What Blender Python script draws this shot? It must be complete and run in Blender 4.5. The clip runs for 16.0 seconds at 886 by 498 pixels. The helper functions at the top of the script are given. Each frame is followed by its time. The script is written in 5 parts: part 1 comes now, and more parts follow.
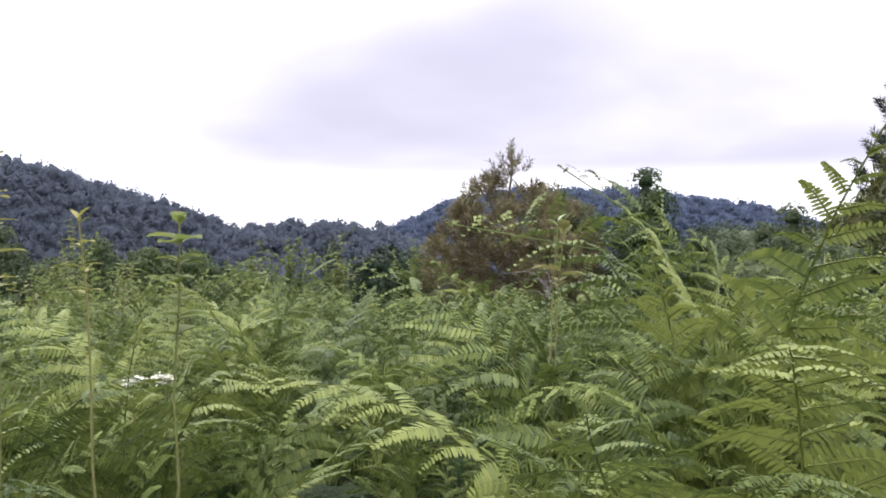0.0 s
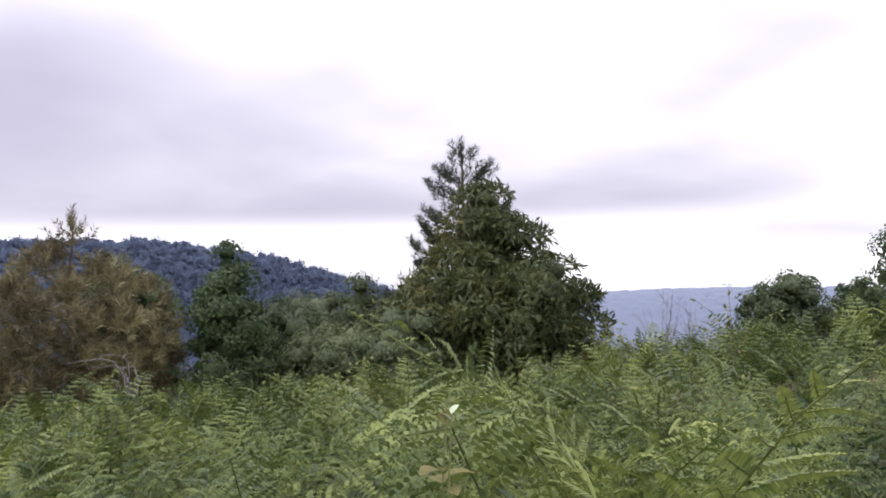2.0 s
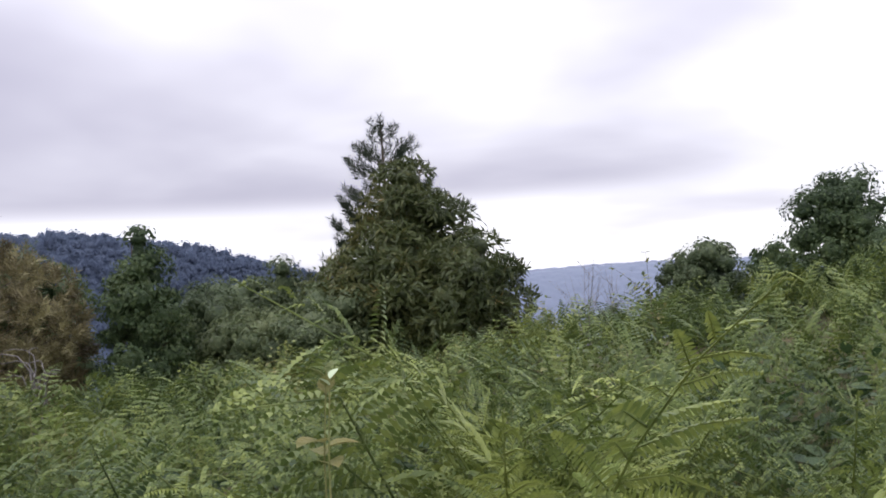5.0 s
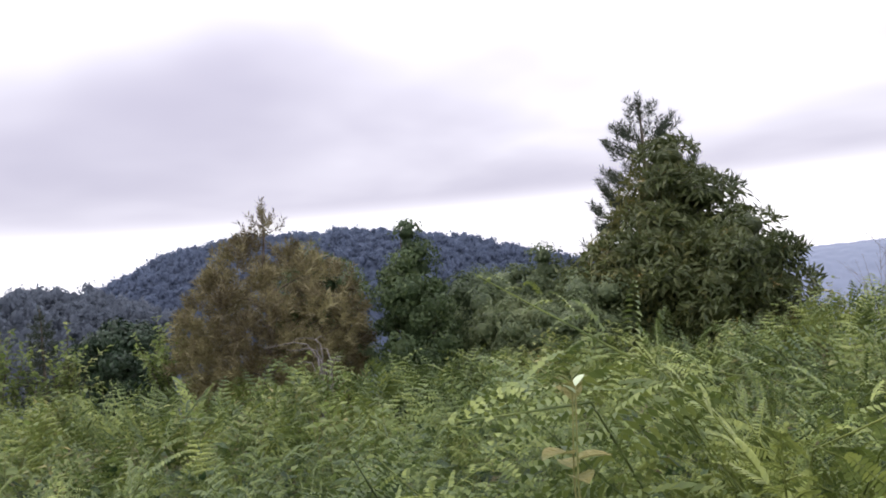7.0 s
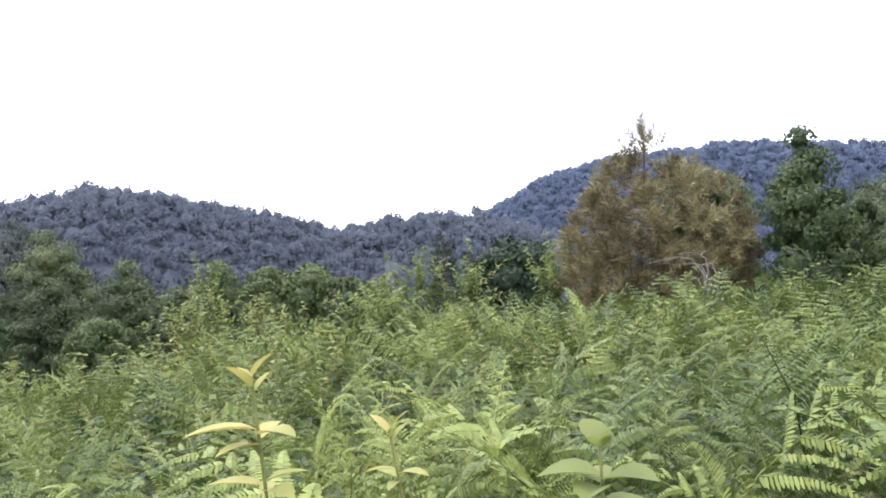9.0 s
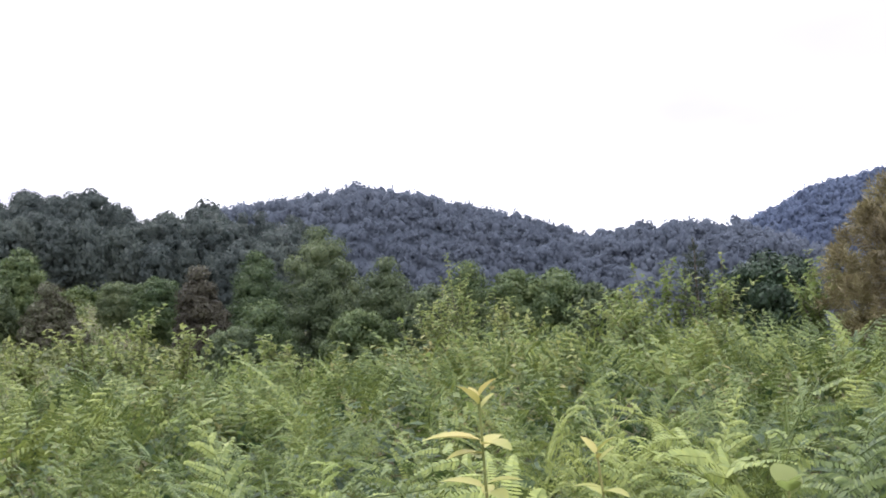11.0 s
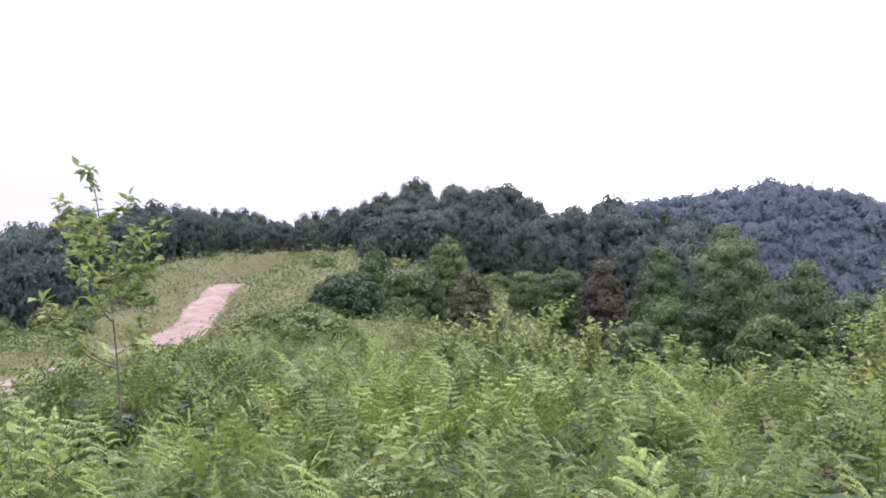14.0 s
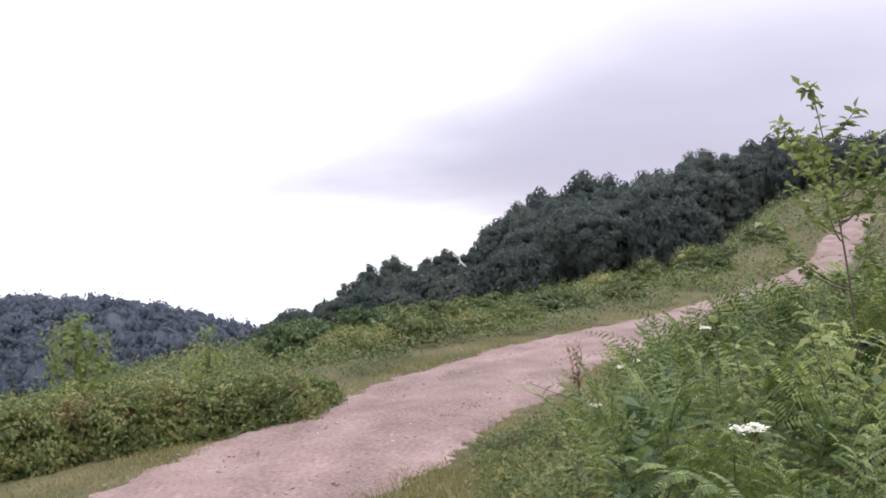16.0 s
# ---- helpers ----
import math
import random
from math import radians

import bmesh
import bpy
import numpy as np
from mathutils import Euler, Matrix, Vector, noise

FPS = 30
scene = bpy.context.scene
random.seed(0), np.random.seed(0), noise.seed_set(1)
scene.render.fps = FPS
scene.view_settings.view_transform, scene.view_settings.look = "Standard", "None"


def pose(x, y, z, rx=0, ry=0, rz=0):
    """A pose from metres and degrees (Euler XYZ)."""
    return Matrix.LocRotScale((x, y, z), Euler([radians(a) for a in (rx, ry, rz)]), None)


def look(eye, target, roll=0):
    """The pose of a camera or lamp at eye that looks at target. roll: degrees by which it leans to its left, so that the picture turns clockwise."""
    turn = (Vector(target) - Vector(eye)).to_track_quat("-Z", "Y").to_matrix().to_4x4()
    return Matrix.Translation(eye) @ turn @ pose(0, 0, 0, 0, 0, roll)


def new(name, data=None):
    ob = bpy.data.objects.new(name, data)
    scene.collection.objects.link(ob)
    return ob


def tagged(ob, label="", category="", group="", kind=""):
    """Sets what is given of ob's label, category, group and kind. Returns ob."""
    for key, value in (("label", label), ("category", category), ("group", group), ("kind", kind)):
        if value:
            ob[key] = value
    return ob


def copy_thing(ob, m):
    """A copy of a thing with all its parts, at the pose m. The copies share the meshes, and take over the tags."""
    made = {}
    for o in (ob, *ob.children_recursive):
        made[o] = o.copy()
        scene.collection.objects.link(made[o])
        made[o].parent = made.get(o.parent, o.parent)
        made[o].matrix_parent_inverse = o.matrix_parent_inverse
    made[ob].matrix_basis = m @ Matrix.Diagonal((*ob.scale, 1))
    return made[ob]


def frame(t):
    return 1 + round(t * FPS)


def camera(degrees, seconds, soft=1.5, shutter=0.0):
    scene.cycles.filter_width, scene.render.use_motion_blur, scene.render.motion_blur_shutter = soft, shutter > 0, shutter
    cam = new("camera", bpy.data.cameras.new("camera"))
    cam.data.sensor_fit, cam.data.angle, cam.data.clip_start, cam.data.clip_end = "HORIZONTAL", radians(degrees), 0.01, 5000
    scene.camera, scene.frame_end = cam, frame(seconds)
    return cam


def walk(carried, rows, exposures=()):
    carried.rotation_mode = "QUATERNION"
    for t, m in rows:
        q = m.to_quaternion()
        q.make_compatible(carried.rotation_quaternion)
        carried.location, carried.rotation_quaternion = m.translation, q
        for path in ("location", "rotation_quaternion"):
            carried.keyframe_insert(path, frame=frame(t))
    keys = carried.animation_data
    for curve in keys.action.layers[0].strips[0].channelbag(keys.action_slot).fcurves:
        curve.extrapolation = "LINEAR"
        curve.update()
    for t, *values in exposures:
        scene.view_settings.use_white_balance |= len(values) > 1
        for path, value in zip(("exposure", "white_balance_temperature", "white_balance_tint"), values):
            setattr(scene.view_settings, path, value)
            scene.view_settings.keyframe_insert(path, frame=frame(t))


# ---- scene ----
cam = camera(56.4, 16.0, soft=1.8)
EYE = 1.6
# seconds, x, y, z from the first eye, yaw, pitch, roll
ROWS = [
    (0, -0.000, 0.000, -0.000, 0.00, -0.00, -0.00),
    (0.5, -0.415, 0.239, 0.173, -4.48, 0.96, -0.01),
    (1, -0.679, 0.475, 0.293, -15.91, -1.38, 2.36),
    (1.5, -0.798, 0.735, 0.317, -23.53, 1.71, 1.61),
    (2, -0.868, 0.856, 0.435, -32.31, 3.07, 1.74),
    (2.5, -0.921, 0.991, 0.503, -38.71, 5.00, 3.42),
    (3, -0.924, 1.067, 0.495, -37.32, 1.87, 1.52),
    (3.2, -0.936, 1.097, 0.497, -38.83, 0.43, 1.64),
    (5.3, -0.522, 0.896, 0.339, -35.95, 1.99, 4.96),
    (5.5, -0.460, 0.871, 0.365, -32.57, 2.58, 5.08),
    (6, -0.456, 1.041, 0.390, -24.31, 3.60, 6.27),
    (6.5, -0.538, 0.963, 0.376, -22.98, 3.08, 6.37),
    (7, -0.501, 1.085, 0.374, -18.88, 2.08, 5.55),
    (7.5, -0.507, 0.996, 0.357, -11.84, 1.38, 5.98),
    (8, -0.530, 0.948, 0.350, -6.86, 0.24, 4.98),
    (8.5, -0.600, 0.905, 0.356, -0.89, 0.49, 5.40),
    (9, -0.653, 0.891, 0.338, 6.80, -0.77, 6.66),
    (9.5, -0.685, 0.927, 0.326, 14.61, -1.98, 6.67),
    (9.7, -0.675, 0.861, 0.328, 18.53, -1.39, 6.66),
    (11.8, -0.532, 0.727, 0.417, 27.89, 2.34, 2.90),
    (12, -0.536, 0.727, 0.412, 30.54, 2.51, 2.39),
    (12.5, -0.595, 0.798, 0.401, 36.40, 2.51, 1.40),
    (13, -0.665, 0.831, 0.401, 40.21, 2.71, 0.90),
    (13.5, -0.756, 0.886, 0.397, 46.16, 2.41, 1.16),
    (14, -0.851, 0.911, 0.409, 51.26, 2.06, 0.87),
    (14.5, -1.086, 0.586, 0.340, 66.03, 0.83, 0.78),
    (15, -1.295, 0.387, 0.334, 76.55, -1.02, 1.92),
    (15.5, -1.300, 0.206, 0.342, 82.42, -0.95, 4.25),
    (16, -1.278, 0.042, 0.297, 92.15, -0.31, 4.19),
]
walk(cam, [(t, pose(x, y, EYE + z, 90 + pitch, roll, yaw)) for t, x, y, z, yaw, pitch, roll in ROWS],
     exposures=[(0.0, -0.14, 6450, 11), (1.0, 0.18, 6450, 11), (1.5, -0.6, 6350, 12), (2.0, -0.45, 6450, 14), (2.5, -1.45, 6250, 22), (3.0, -0.48, 6450, 13), (3.2, -0.4, 6300, 12),
                (5.3, -0.6, 6400, 11), (5.5, -0.5, 6400, 11), (6.0, -1.06, 6400, 11), (6.5, -1.0, 6400, 10), (7.0, -0.37, 6550, 11), (7.5, 0.1, 6400, 10), (8.0, 0.25, 6400, 10), (9.0, 0.44, 6350, 10), (9.5, 0.46, 6350, 10),
                (9.7, 0.42, 6350, 10), (11.8, 0.2, 6350, 12), (12.5, 0.22, 6350, 12), (14.0, 0.45, 6350, 13), (14.5, 0.45, 6400, 13), (15.0, 0.38, 6450, 11), (15.5, 0.18, 6450, 11), (16.0, -0.2, 6500, 10)])


# ---- sky and sun ----
def link_nodes(tree, a, out, b, inp):
    tree.links.new(a.outputs[out], b.inputs[inp])


def math_node(tree, op, a, b=None, c=None):
    n = tree.nodes.new("ShaderNodeMath")
    n.operation = op
    for i, v in enumerate((a, b, c)):
        if v is None:
            continue
        if isinstance(v, (int, float)):
            n.inputs[i].default_value = v
        else:
            tree.links.new(v, n.inputs[i])
    return n.outputs[0]


SUN_AZ, SUN_EL = 60.0, 52.0          # degrees, azimuth to the left of straight ahead
world = bpy.data.worlds.new("overcast_sky")
scene.world = world
world.use_nodes = True
wt = world.node_tree
wt.nodes.clear()
w_out = wt.nodes.new("ShaderNodeOutputWorld")
bg = wt.nodes.new("ShaderNodeBackground")
sky = wt.nodes.new("ShaderNodeTexSky")
sky.sky_type = "NISHITA"
sky.sun_disc = False
sky.sun_elevation, sky.sun_rotation = radians(SUN_EL), radians(-SUN_AZ)
coord = wt.nodes.new("ShaderNodeTexCoord")
sep = wt.nodes.new("ShaderNodeSeparateXYZ")
link_nodes(wt, coord, "Generated", sep, 0)
up = math_node(wt, "MAXIMUM", sep.outputs[2], 0.0)
depth = math_node(wt, "ADD", math_node(wt, "MAXIMUM", sep.outputs[2], -0.11), 0.17)
comb = wt.nodes.new("ShaderNodeCombineXYZ")
wt.links.new(math_node(wt, "DIVIDE", sep.outputs[0], depth), comb.inputs[0])
wt.links.new(math_node(wt, "DIVIDE", sep.outputs[1], depth), comb.inputs[1])
clouds = wt.nodes.new("ShaderNodeTexNoise")
clouds.inputs["Scale"].default_value = 0.62
clouds.inputs["Detail"].default_value = 4.0
clouds.inputs["Roughness"].default_value = 0.45
clouds.inputs["Distortion"].default_value = 0.2
link_nodes(wt, comb, 0, clouds, "Vector")
thick = math_node(wt, "MULTIPLY_ADD", clouds.outputs["Fac"], 2.1, -0.78)


def cloud_bank(cx, cy, wx, wy, turn=0.0):
    """A soft-edged heavier part of the cloud layer, on the plane of the clouds."""
    mp = wt.nodes.new("ShaderNodeMapping")
    mp.vector_type = "TEXTURE"
    mp.inputs["Location"].default_value = (cx, cy, 0.0)
    mp.inputs["Rotation"].default_value = (0.0, 0.0, radians(turn))
    mp.inputs["Scale"].default_value = (wx, wy, 1.0)
    link_nodes(wt, comb, 0, mp, 0)
    gr = wt.nodes.new("ShaderNodeTexGradient")
    gr.gradient_type = "QUADRATIC_SPHERE"
    link_nodes(wt, mp, 0, gr, 0)
    return math_node(wt, "POWER", gr.outputs["Fac"], 0.6)


def map_range(v, a, b):
    n = wt.nodes.new("ShaderNodeMapRange")
    n.interpolation_type = "SMOOTHSTEP"
    n.inputs["From Min"].default_value, n.inputs["From Max"].default_value = a, b
    wt.links.new(v, n.inputs["Value"])
    return n.outputs[0]


# a darker deck of cloud that ends short of the horizon beyond the pine trees
span = wt.nodes.new("ShaderNodeVectorMath")
span.operation = "LENGTH"
link_nodes(wt, comb, 0, span, 0)
reach = math_node(wt, "MULTIPLY_ADD", clouds.outputs["Fac"], 0.9, math_node(wt, "SUBTRACT", span.outputs["Value"], 0.45))
deck = math_node(wt, "MULTIPLY", map_range(reach, 1.3, 3.2), map_range(reach, 4.15, 3.55))
facing = wt.nodes.new("ShaderNodeVectorMath")
facing.operation = "DOT_PRODUCT"
link_nodes(wt, comb, 0, facing, 0)
facing.inputs[1].default_value = (math.sin(radians(16)), math.cos(radians(16)), 0.0)
deck = math_node(wt, "MULTIPLY", deck, map_range(math_node(wt, "DIVIDE", facing.outputs["Value"], span.outputs["Value"]), 0.55, 0.97))
for bank, much in ((deck, 0.82), (cloud_bank(-3.8, 1.1, 2.7, 2.7, 0), 1.65), (cloud_bank(0.25, 2.35, 1.7, 0.6, -8), 0.25)):
    thick = math_node(wt, "MULTIPLY_ADD", bank, much, thick)
ramp = wt.nodes.new("ShaderNodeMix")
ramp.data_type = "RGBA"
ramp.inputs[6].default_value, ramp.inputs[7].default_value = (1.56, 1.545, 1.61, 1), (0.42, 0.40, 0.52, 1)
bend = math_node(wt, "TANH", math_node(wt, "MULTIPLY_ADD", thick, 1.5, -0.68))
wt.links.new(math_node(wt, "MULTIPLY_ADD", bend, 0.5, 0.5), ramp.inputs[0])
# overcast: the zenith is about three times as bright as the horizon
lift = math_node(wt, "MULTIPLY_ADD", math_node(wt, "POWER", up, 1.9), 1.55, 1.0)
cloud_light = wt.nodes.new("ShaderNodeVectorMath")
cloud_light.operation = "SCALE"
wt.links.new(ramp.outputs[2], cloud_light.inputs[0])
wt.links.new(lift, cloud_light.inputs["Scale"])
sky_dim = wt.nodes.new("ShaderNodeVectorMath")
sky_dim.operation = "SCALE"
sky_dim.inputs["Scale"].default_value = 0.1
link_nodes(wt, sky, 0, sky_dim, 0)
cover = wt.nodes.new("ShaderNodeMix")
cover.data_type = "RGBA"
cover.inputs[0].default_value = 0.94
wt.links.new(sky_dim.outputs[0], cover.inputs[6])
wt.links.new(cloud_light.outputs[0], cover.inputs[7])
wt.links.new(cover.outputs[2], bg.inputs["Color"])
bg.inputs["Strength"].default_value = 1.6
link_nodes(wt, bg, 0, w_out, 0)

sun_data = bpy.data.lights.new("sun", "SUN")
sun_data.energy, sun_data.angle, sun_data.color = 1.5, radians(14), (1.0, 0.96, 0.88)
sun = new("sun", sun_data)
sun_dir = Vector((-math.sin(radians(SUN_AZ)) * math.cos(radians(SUN_EL)), math.cos(radians(SUN_AZ)) * math.cos(radians(SUN_EL)), math.sin(radians(SUN_EL))))
sun.matrix_world = look(sun_dir * 60, (0, 0, 0))


# ---- materials ----
def leaf_material(name, dark, mid, light, scale=3.0, thin=0.3, rough=0.55, per_object=True, bump=0.0, island=0.30, fine=0.0, mottle=1.5, lo=0.15, hi=0.85):
    m = bpy.data.materials.new(name)
    m.use_nodes = True
    t = m.node_tree
    b = t.nodes["Principled BSDF"]
    out = t.nodes["Material Output"]
    geo = t.nodes.new("ShaderNodeNewGeometry")
    n1 = t.nodes.new("ShaderNodeTexNoise")
    n1.inputs["Scale"].default_value, n1.inputs["Detail"].default_value = scale, 3.0
    t.links.new(geo.outputs["Position"], n1.inputs["Vector"])
    n2 = t.nodes.new("ShaderNodeTexNoise")
    n2.inputs["Scale"].default_value, n2.inputs["Detail"].default_value = scale * 0.17, 2.0
    t.links.new(geo.outputs["Position"], n2.inputs["Vector"])
    v = math_node(t, "MULTIPLY_ADD", n2.outputs["Fac"], 0.9, math_node(t, "MULTIPLY", n1.outputs["Fac"], 0.7))
    v = math_node(t, "MULTIPLY_ADD", geo.outputs["Random Per Island"], island, v)
    if fine:      # leaf-sized mottling of a closed leafy skin; its darks paint shaded gaps between leaves
        n3 = t.nodes.new("ShaderNodeTexNoise")
        n3.inputs["Scale"].default_value, n3.inputs["Detail"].default_value = fine, 4.0
        n3.inputs["Roughness"].default_value = 0.7
        t.links.new(geo.outputs["Position"], n3.inputs["Vector"])
        v = math_node(t, "MULTIPLY_ADD", n3.outputs["Fac"], mottle, math_node(t, "SUBTRACT", v, 0.53 * mottle))
        bump = bump or 0.5 / fine
    if per_object:
        info = t.nodes.new("ShaderNodeObjectInfo")
        v = math_node(t, "MULTIPLY_ADD", info.outputs["Random"], 0.22, v)
    v = math_node(t, "SUBTRACT", v, 0.38 + island * 0.5)
    r = t.nodes.new("ShaderNodeValToRGB")
    e = r.color_ramp.elements
    e[0].position, e[0].color = lo, (*dark, 1)
    e[1].position, e[1].color = hi, (*light, 1)
    x = e.new(0.5)
    x.color = (*mid, 1)
    t.links.new(v, r.inputs[0])
    t.links.new(r.outputs[0], b.inputs["Base Color"])
    b.inputs["Roughness"].default_value = rough
    b.inputs["Specular IOR Level"].default_value = 0.3
    if bump:
        bp = t.nodes.new("ShaderNodeBump")
        bp.inputs["Strength"].default_value, bp.inputs["Distance"].default_value = 1.0, bump
        t.links.new((n3 if fine else n1).outputs["Fac"], bp.inputs["Height"])
        t.links.new(bp.outputs[0], b.inputs["Normal"])
    if thin:
        tr = t.nodes.new("ShaderNodeBsdfTranslucent")
        mx = t.nodes.new("ShaderNodeMixShader")
        mx.inputs[0].default_value = thin
        t.links.new(r.outputs[0], tr.inputs["Color"])
        t.links.new(b.outputs[0], mx.inputs[1])
        t.links.new(tr.outputs[0], mx.inputs[2])
        t.links.new(mx.outputs[0], out.inputs["Surface"])
    return m


def rough_material(name, a, b_, c, scale=4.0, fine=40.0, rough=0.9, bump=0.02):
    m = bpy.data.materials.new(name)
    m.use_nodes = True
    t = m.node_tree
    b = t.nodes["Principled BSDF"]
    geo = t.nodes.new("ShaderNodeNewGeometry")
    n1 = t.nodes.new("ShaderNodeTexNoise")
    n1.inputs["Scale"].default_value, n1.inputs["Detail"].default_value = scale, 6.0
    n2 = t.nodes.new("ShaderNodeTexNoise")
    n2.inputs["Scale"].default_value, n2.inputs["Detail"].default_value = fine, 4.0
    for n in (n1, n2):
        t.links.new(geo.outputs["Position"], n.inputs["Vector"])
    v = math_node(t, "MULTIPLY_ADD", n2.outputs["Fac"], 0.45, math_node(t, "MULTIPLY", n1.outputs["Fac"], 0.55))
    r = t.nodes.new("ShaderNodeValToRGB")
    e = r.color_ramp.elements
    e[0].position, e[0].color = 0.33, (*a, 1)
    e[1].position, e[1].color = 0.67, (*c, 1)
    x = e.new(0.5)
    x.color = (*b_, 1)
    t.links.new(v, r.inputs[0])
    t.links.new(r.outputs[0], b.inputs["Base Color"])
    bp = t.nodes.new("ShaderNodeBump")
    bp.inputs["Strength"].default_value, bp.inputs["Distance"].default_value = 0.8, bump
    t.links.new(n2.outputs["Fac"], bp.inputs["Height"])
    t.links.new(bp.outputs[0], b.inputs["Normal"])
    b.inputs["Roughness"].default_value = rough
    b.inputs["Specular IOR Level"].default_value = 0.2
    return m


M_FERN = leaf_material("bracken_green", (0.033, 0.058, 0.020), (0.107, 0.147, 0.040), (0.230, 0.268, 0.068), 3.4, 0.25, 0.5, island=0.26, lo=0.24, hi=0.80)
M_FERN_YOUNG = leaf_material("young_bracken_green", (0.10, 0.145, 0.036), (0.165, 0.215, 0.052), (0.24, 0.28, 0.080), 4.0, 0.3, island=0.2)
M_FERN_STEM = rough_material("bracken_stalk", (0.10, 0.13, 0.04), (0.16, 0.17, 0.06), (0.22, 0.20, 0.09), 3, 60, 0.7, 0.002)
# undergrowth green kept very dark to paint the shade beneath the fronds
M_UNDER = leaf_material("shade_dark_undergrowth", (0.016, 0.034, 0.014), (0.036, 0.066, 0.024), (0.070, 0.105, 0.034), 1.6, 0.3, fine=14.0)
M_MEADOW = leaf_material("meadow_green", (0.026, 0.046, 0.015), (0.064, 0.092, 0.028), (0.125, 0.138, 0.044), 0.6, 0.35)
M_BRAMBLE = leaf_material("bramble_leaf", (0.050, 0.074, 0.026), (0.132, 0.166, 0.052), (0.270, 0.236, 0.092), 2.5, 0.36, island=0.5, fine=9.0, mottle=0.8)
M_YELLOW = leaf_material("yellowing_leaf", (0.13, 0.17, 0.04), (0.25, 0.26, 0.07), (0.40, 0.34, 0.13), 14.0, 0.35)
M_PALE = leaf_material("pale_leaf", (0.40, 0.48, 0.32), (0.52, 0.60, 0.42), (0.62, 0.68, 0.52), 6.0, 0.2)
M_CHESTNUT = leaf_material("chestnut_leaf", (0.034, 0.050, 0.018), (0.080, 0.098, 0.031), (0.185, 0.172, 0.060), 1.1, 0.25, 0.42, fine=7.0, mottle=0.7)
M_CATKIN = leaf_material("chestnut_catkin", (0.16, 0.11, 0.035), (0.25, 0.17, 0.055), (0.34, 0.26, 0.10), 6.0, 0.2)
M_PINE = leaf_material("pine_needle", (0.013, 0.023, 0.014), (0.024, 0.037, 0.021), (0.044, 0.054, 0.030), 2.0, 0.1)
M_BROWN = leaf_material("browned_pine_needle", (0.060, 0.047, 0.027), (0.138, 0.116, 0.058), (0.240, 0.220, 0.105), 4.2, 0.2, 0.5, island=0.2, lo=0.25, hi=0.72)
M_DRYBUSH = leaf_material("brownish_conifer_leaf", (0.030, 0.027, 0.018), (0.054, 0.050, 0.031), (0.082, 0.094, 0.048), 0.8, 0.2, fine=9.0)
M_DARKLEAF = leaf_material("dark_broadleaf", (0.029, 0.052, 0.024), (0.062, 0.096, 0.037), (0.116, 0.148, 0.051), 1.3, 0.28, fine=12.0, mottle=1.2)
M_GREYLEAF = leaf_material("grey_green_leaf", (0.034, 0.054, 0.028), (0.072, 0.100, 0.047), (0.138, 0.166, 0.074), 1.3, 0.28, fine=12.0, mottle=1.2)
M_LIGHTLEAF = leaf_material("light_green_leaf", (0.085, 0.125, 0.036), (0.150, 0.195, 0.058), (0.25, 0.27, 0.095), 1.6, 0.5)
M_HOLLY = leaf_material("holly_leaf", (0.010, 0.024, 0.012), (0.020, 0.042, 0.020), (0.040, 0.066, 0.028), 2.0, 0.15, 0.5, fine=10.0)
# grove green, lifted towards blue in its colour for slight haze
M_GROVE_HAZED = leaf_material("hazed_woodland_leaf", (0.034, 0.047, 0.048), (0.056, 0.073, 0.068), (0.090, 0.109, 0.092), 0.22, 0.40, island=0.3, fine=2.6, mottle=0.3)
# distance haze is put into this leaf colour as a pale blue-grey
M_WOODS_HAZED = leaf_material("hazed_woods_leaf", (0.104, 0.124, 0.160), (0.124, 0.145, 0.183), (0.152, 0.171, 0.208), 0.16, 0.55, 0.9, False, bump=0.2, island=0.15, fine=0.9, mottle=0.6)
# the long hill's blue is aerial haze painted as leaf colour
M_HILL_HAZED = leaf_material("hazed_hill_leaf", (0.112, 0.142, 0.214), (0.120, 0.151, 0.225), (0.130, 0.162, 0.237), 0.12, 0.55, 0.9, False, bump=0.1, island=0.1, fine=0.6, mottle=0.5)
# palest step: the horizon's haze painted over the woods' own green
M_RIDGE_HAZED = leaf_material("hazed_ridge_leaf", (0.135, 0.158, 0.220), (0.142, 0.165, 0.228), (0.150, 0.172, 0.234), 0.04, 0.0, 0.9, False, island=0.0)
M_BARK = rough_material("bark_grey_brown", (0.05, 0.04, 0.03), (0.09, 0.075, 0.06), (0.15, 0.13, 0.11), 6, 50, 0.9, 0.01)
M_DEADWOOD = rough_material("dead_grey_wood", (0.11, 0.10, 0.10), (0.17, 0.155, 0.15), (0.24, 0.22, 0.215), 6, 50, 0.9, 0.004)
M_GROUND = rough_material("soil_and_litter", (0.034, 0.036, 0.016), (0.062, 0.058, 0.026), (0.110, 0.090, 0.050), 0.9, 11, 0.95, 0.03)
M_ROAD = rough_material("pinkish_gravel", (0.092, 0.064, 0.061), (0.168, 0.117, 0.111), (0.250, 0.185, 0.176), 0.75, 16, 0.95, 0.015)
M_STONE = rough_material("road_stone", (0.15, 0.115, 0.108), (0.24, 0.19, 0.18), (0.37, 0.31, 0.295), 3, 30, 0.9, 0.004)
M_GRASS = leaf_material("verge_grass", (0.09, 0.095, 0.03), (0.16, 0.15, 0.05), (0.26, 0.22, 0.09), 1.5, 0.3)
M_FLOWER = leaf_material("white_umbel", (0.62, 0.62, 0.50), (0.75, 0.75, 0.66), (0.82, 0.82, 0.76), 9.0, 0.2)
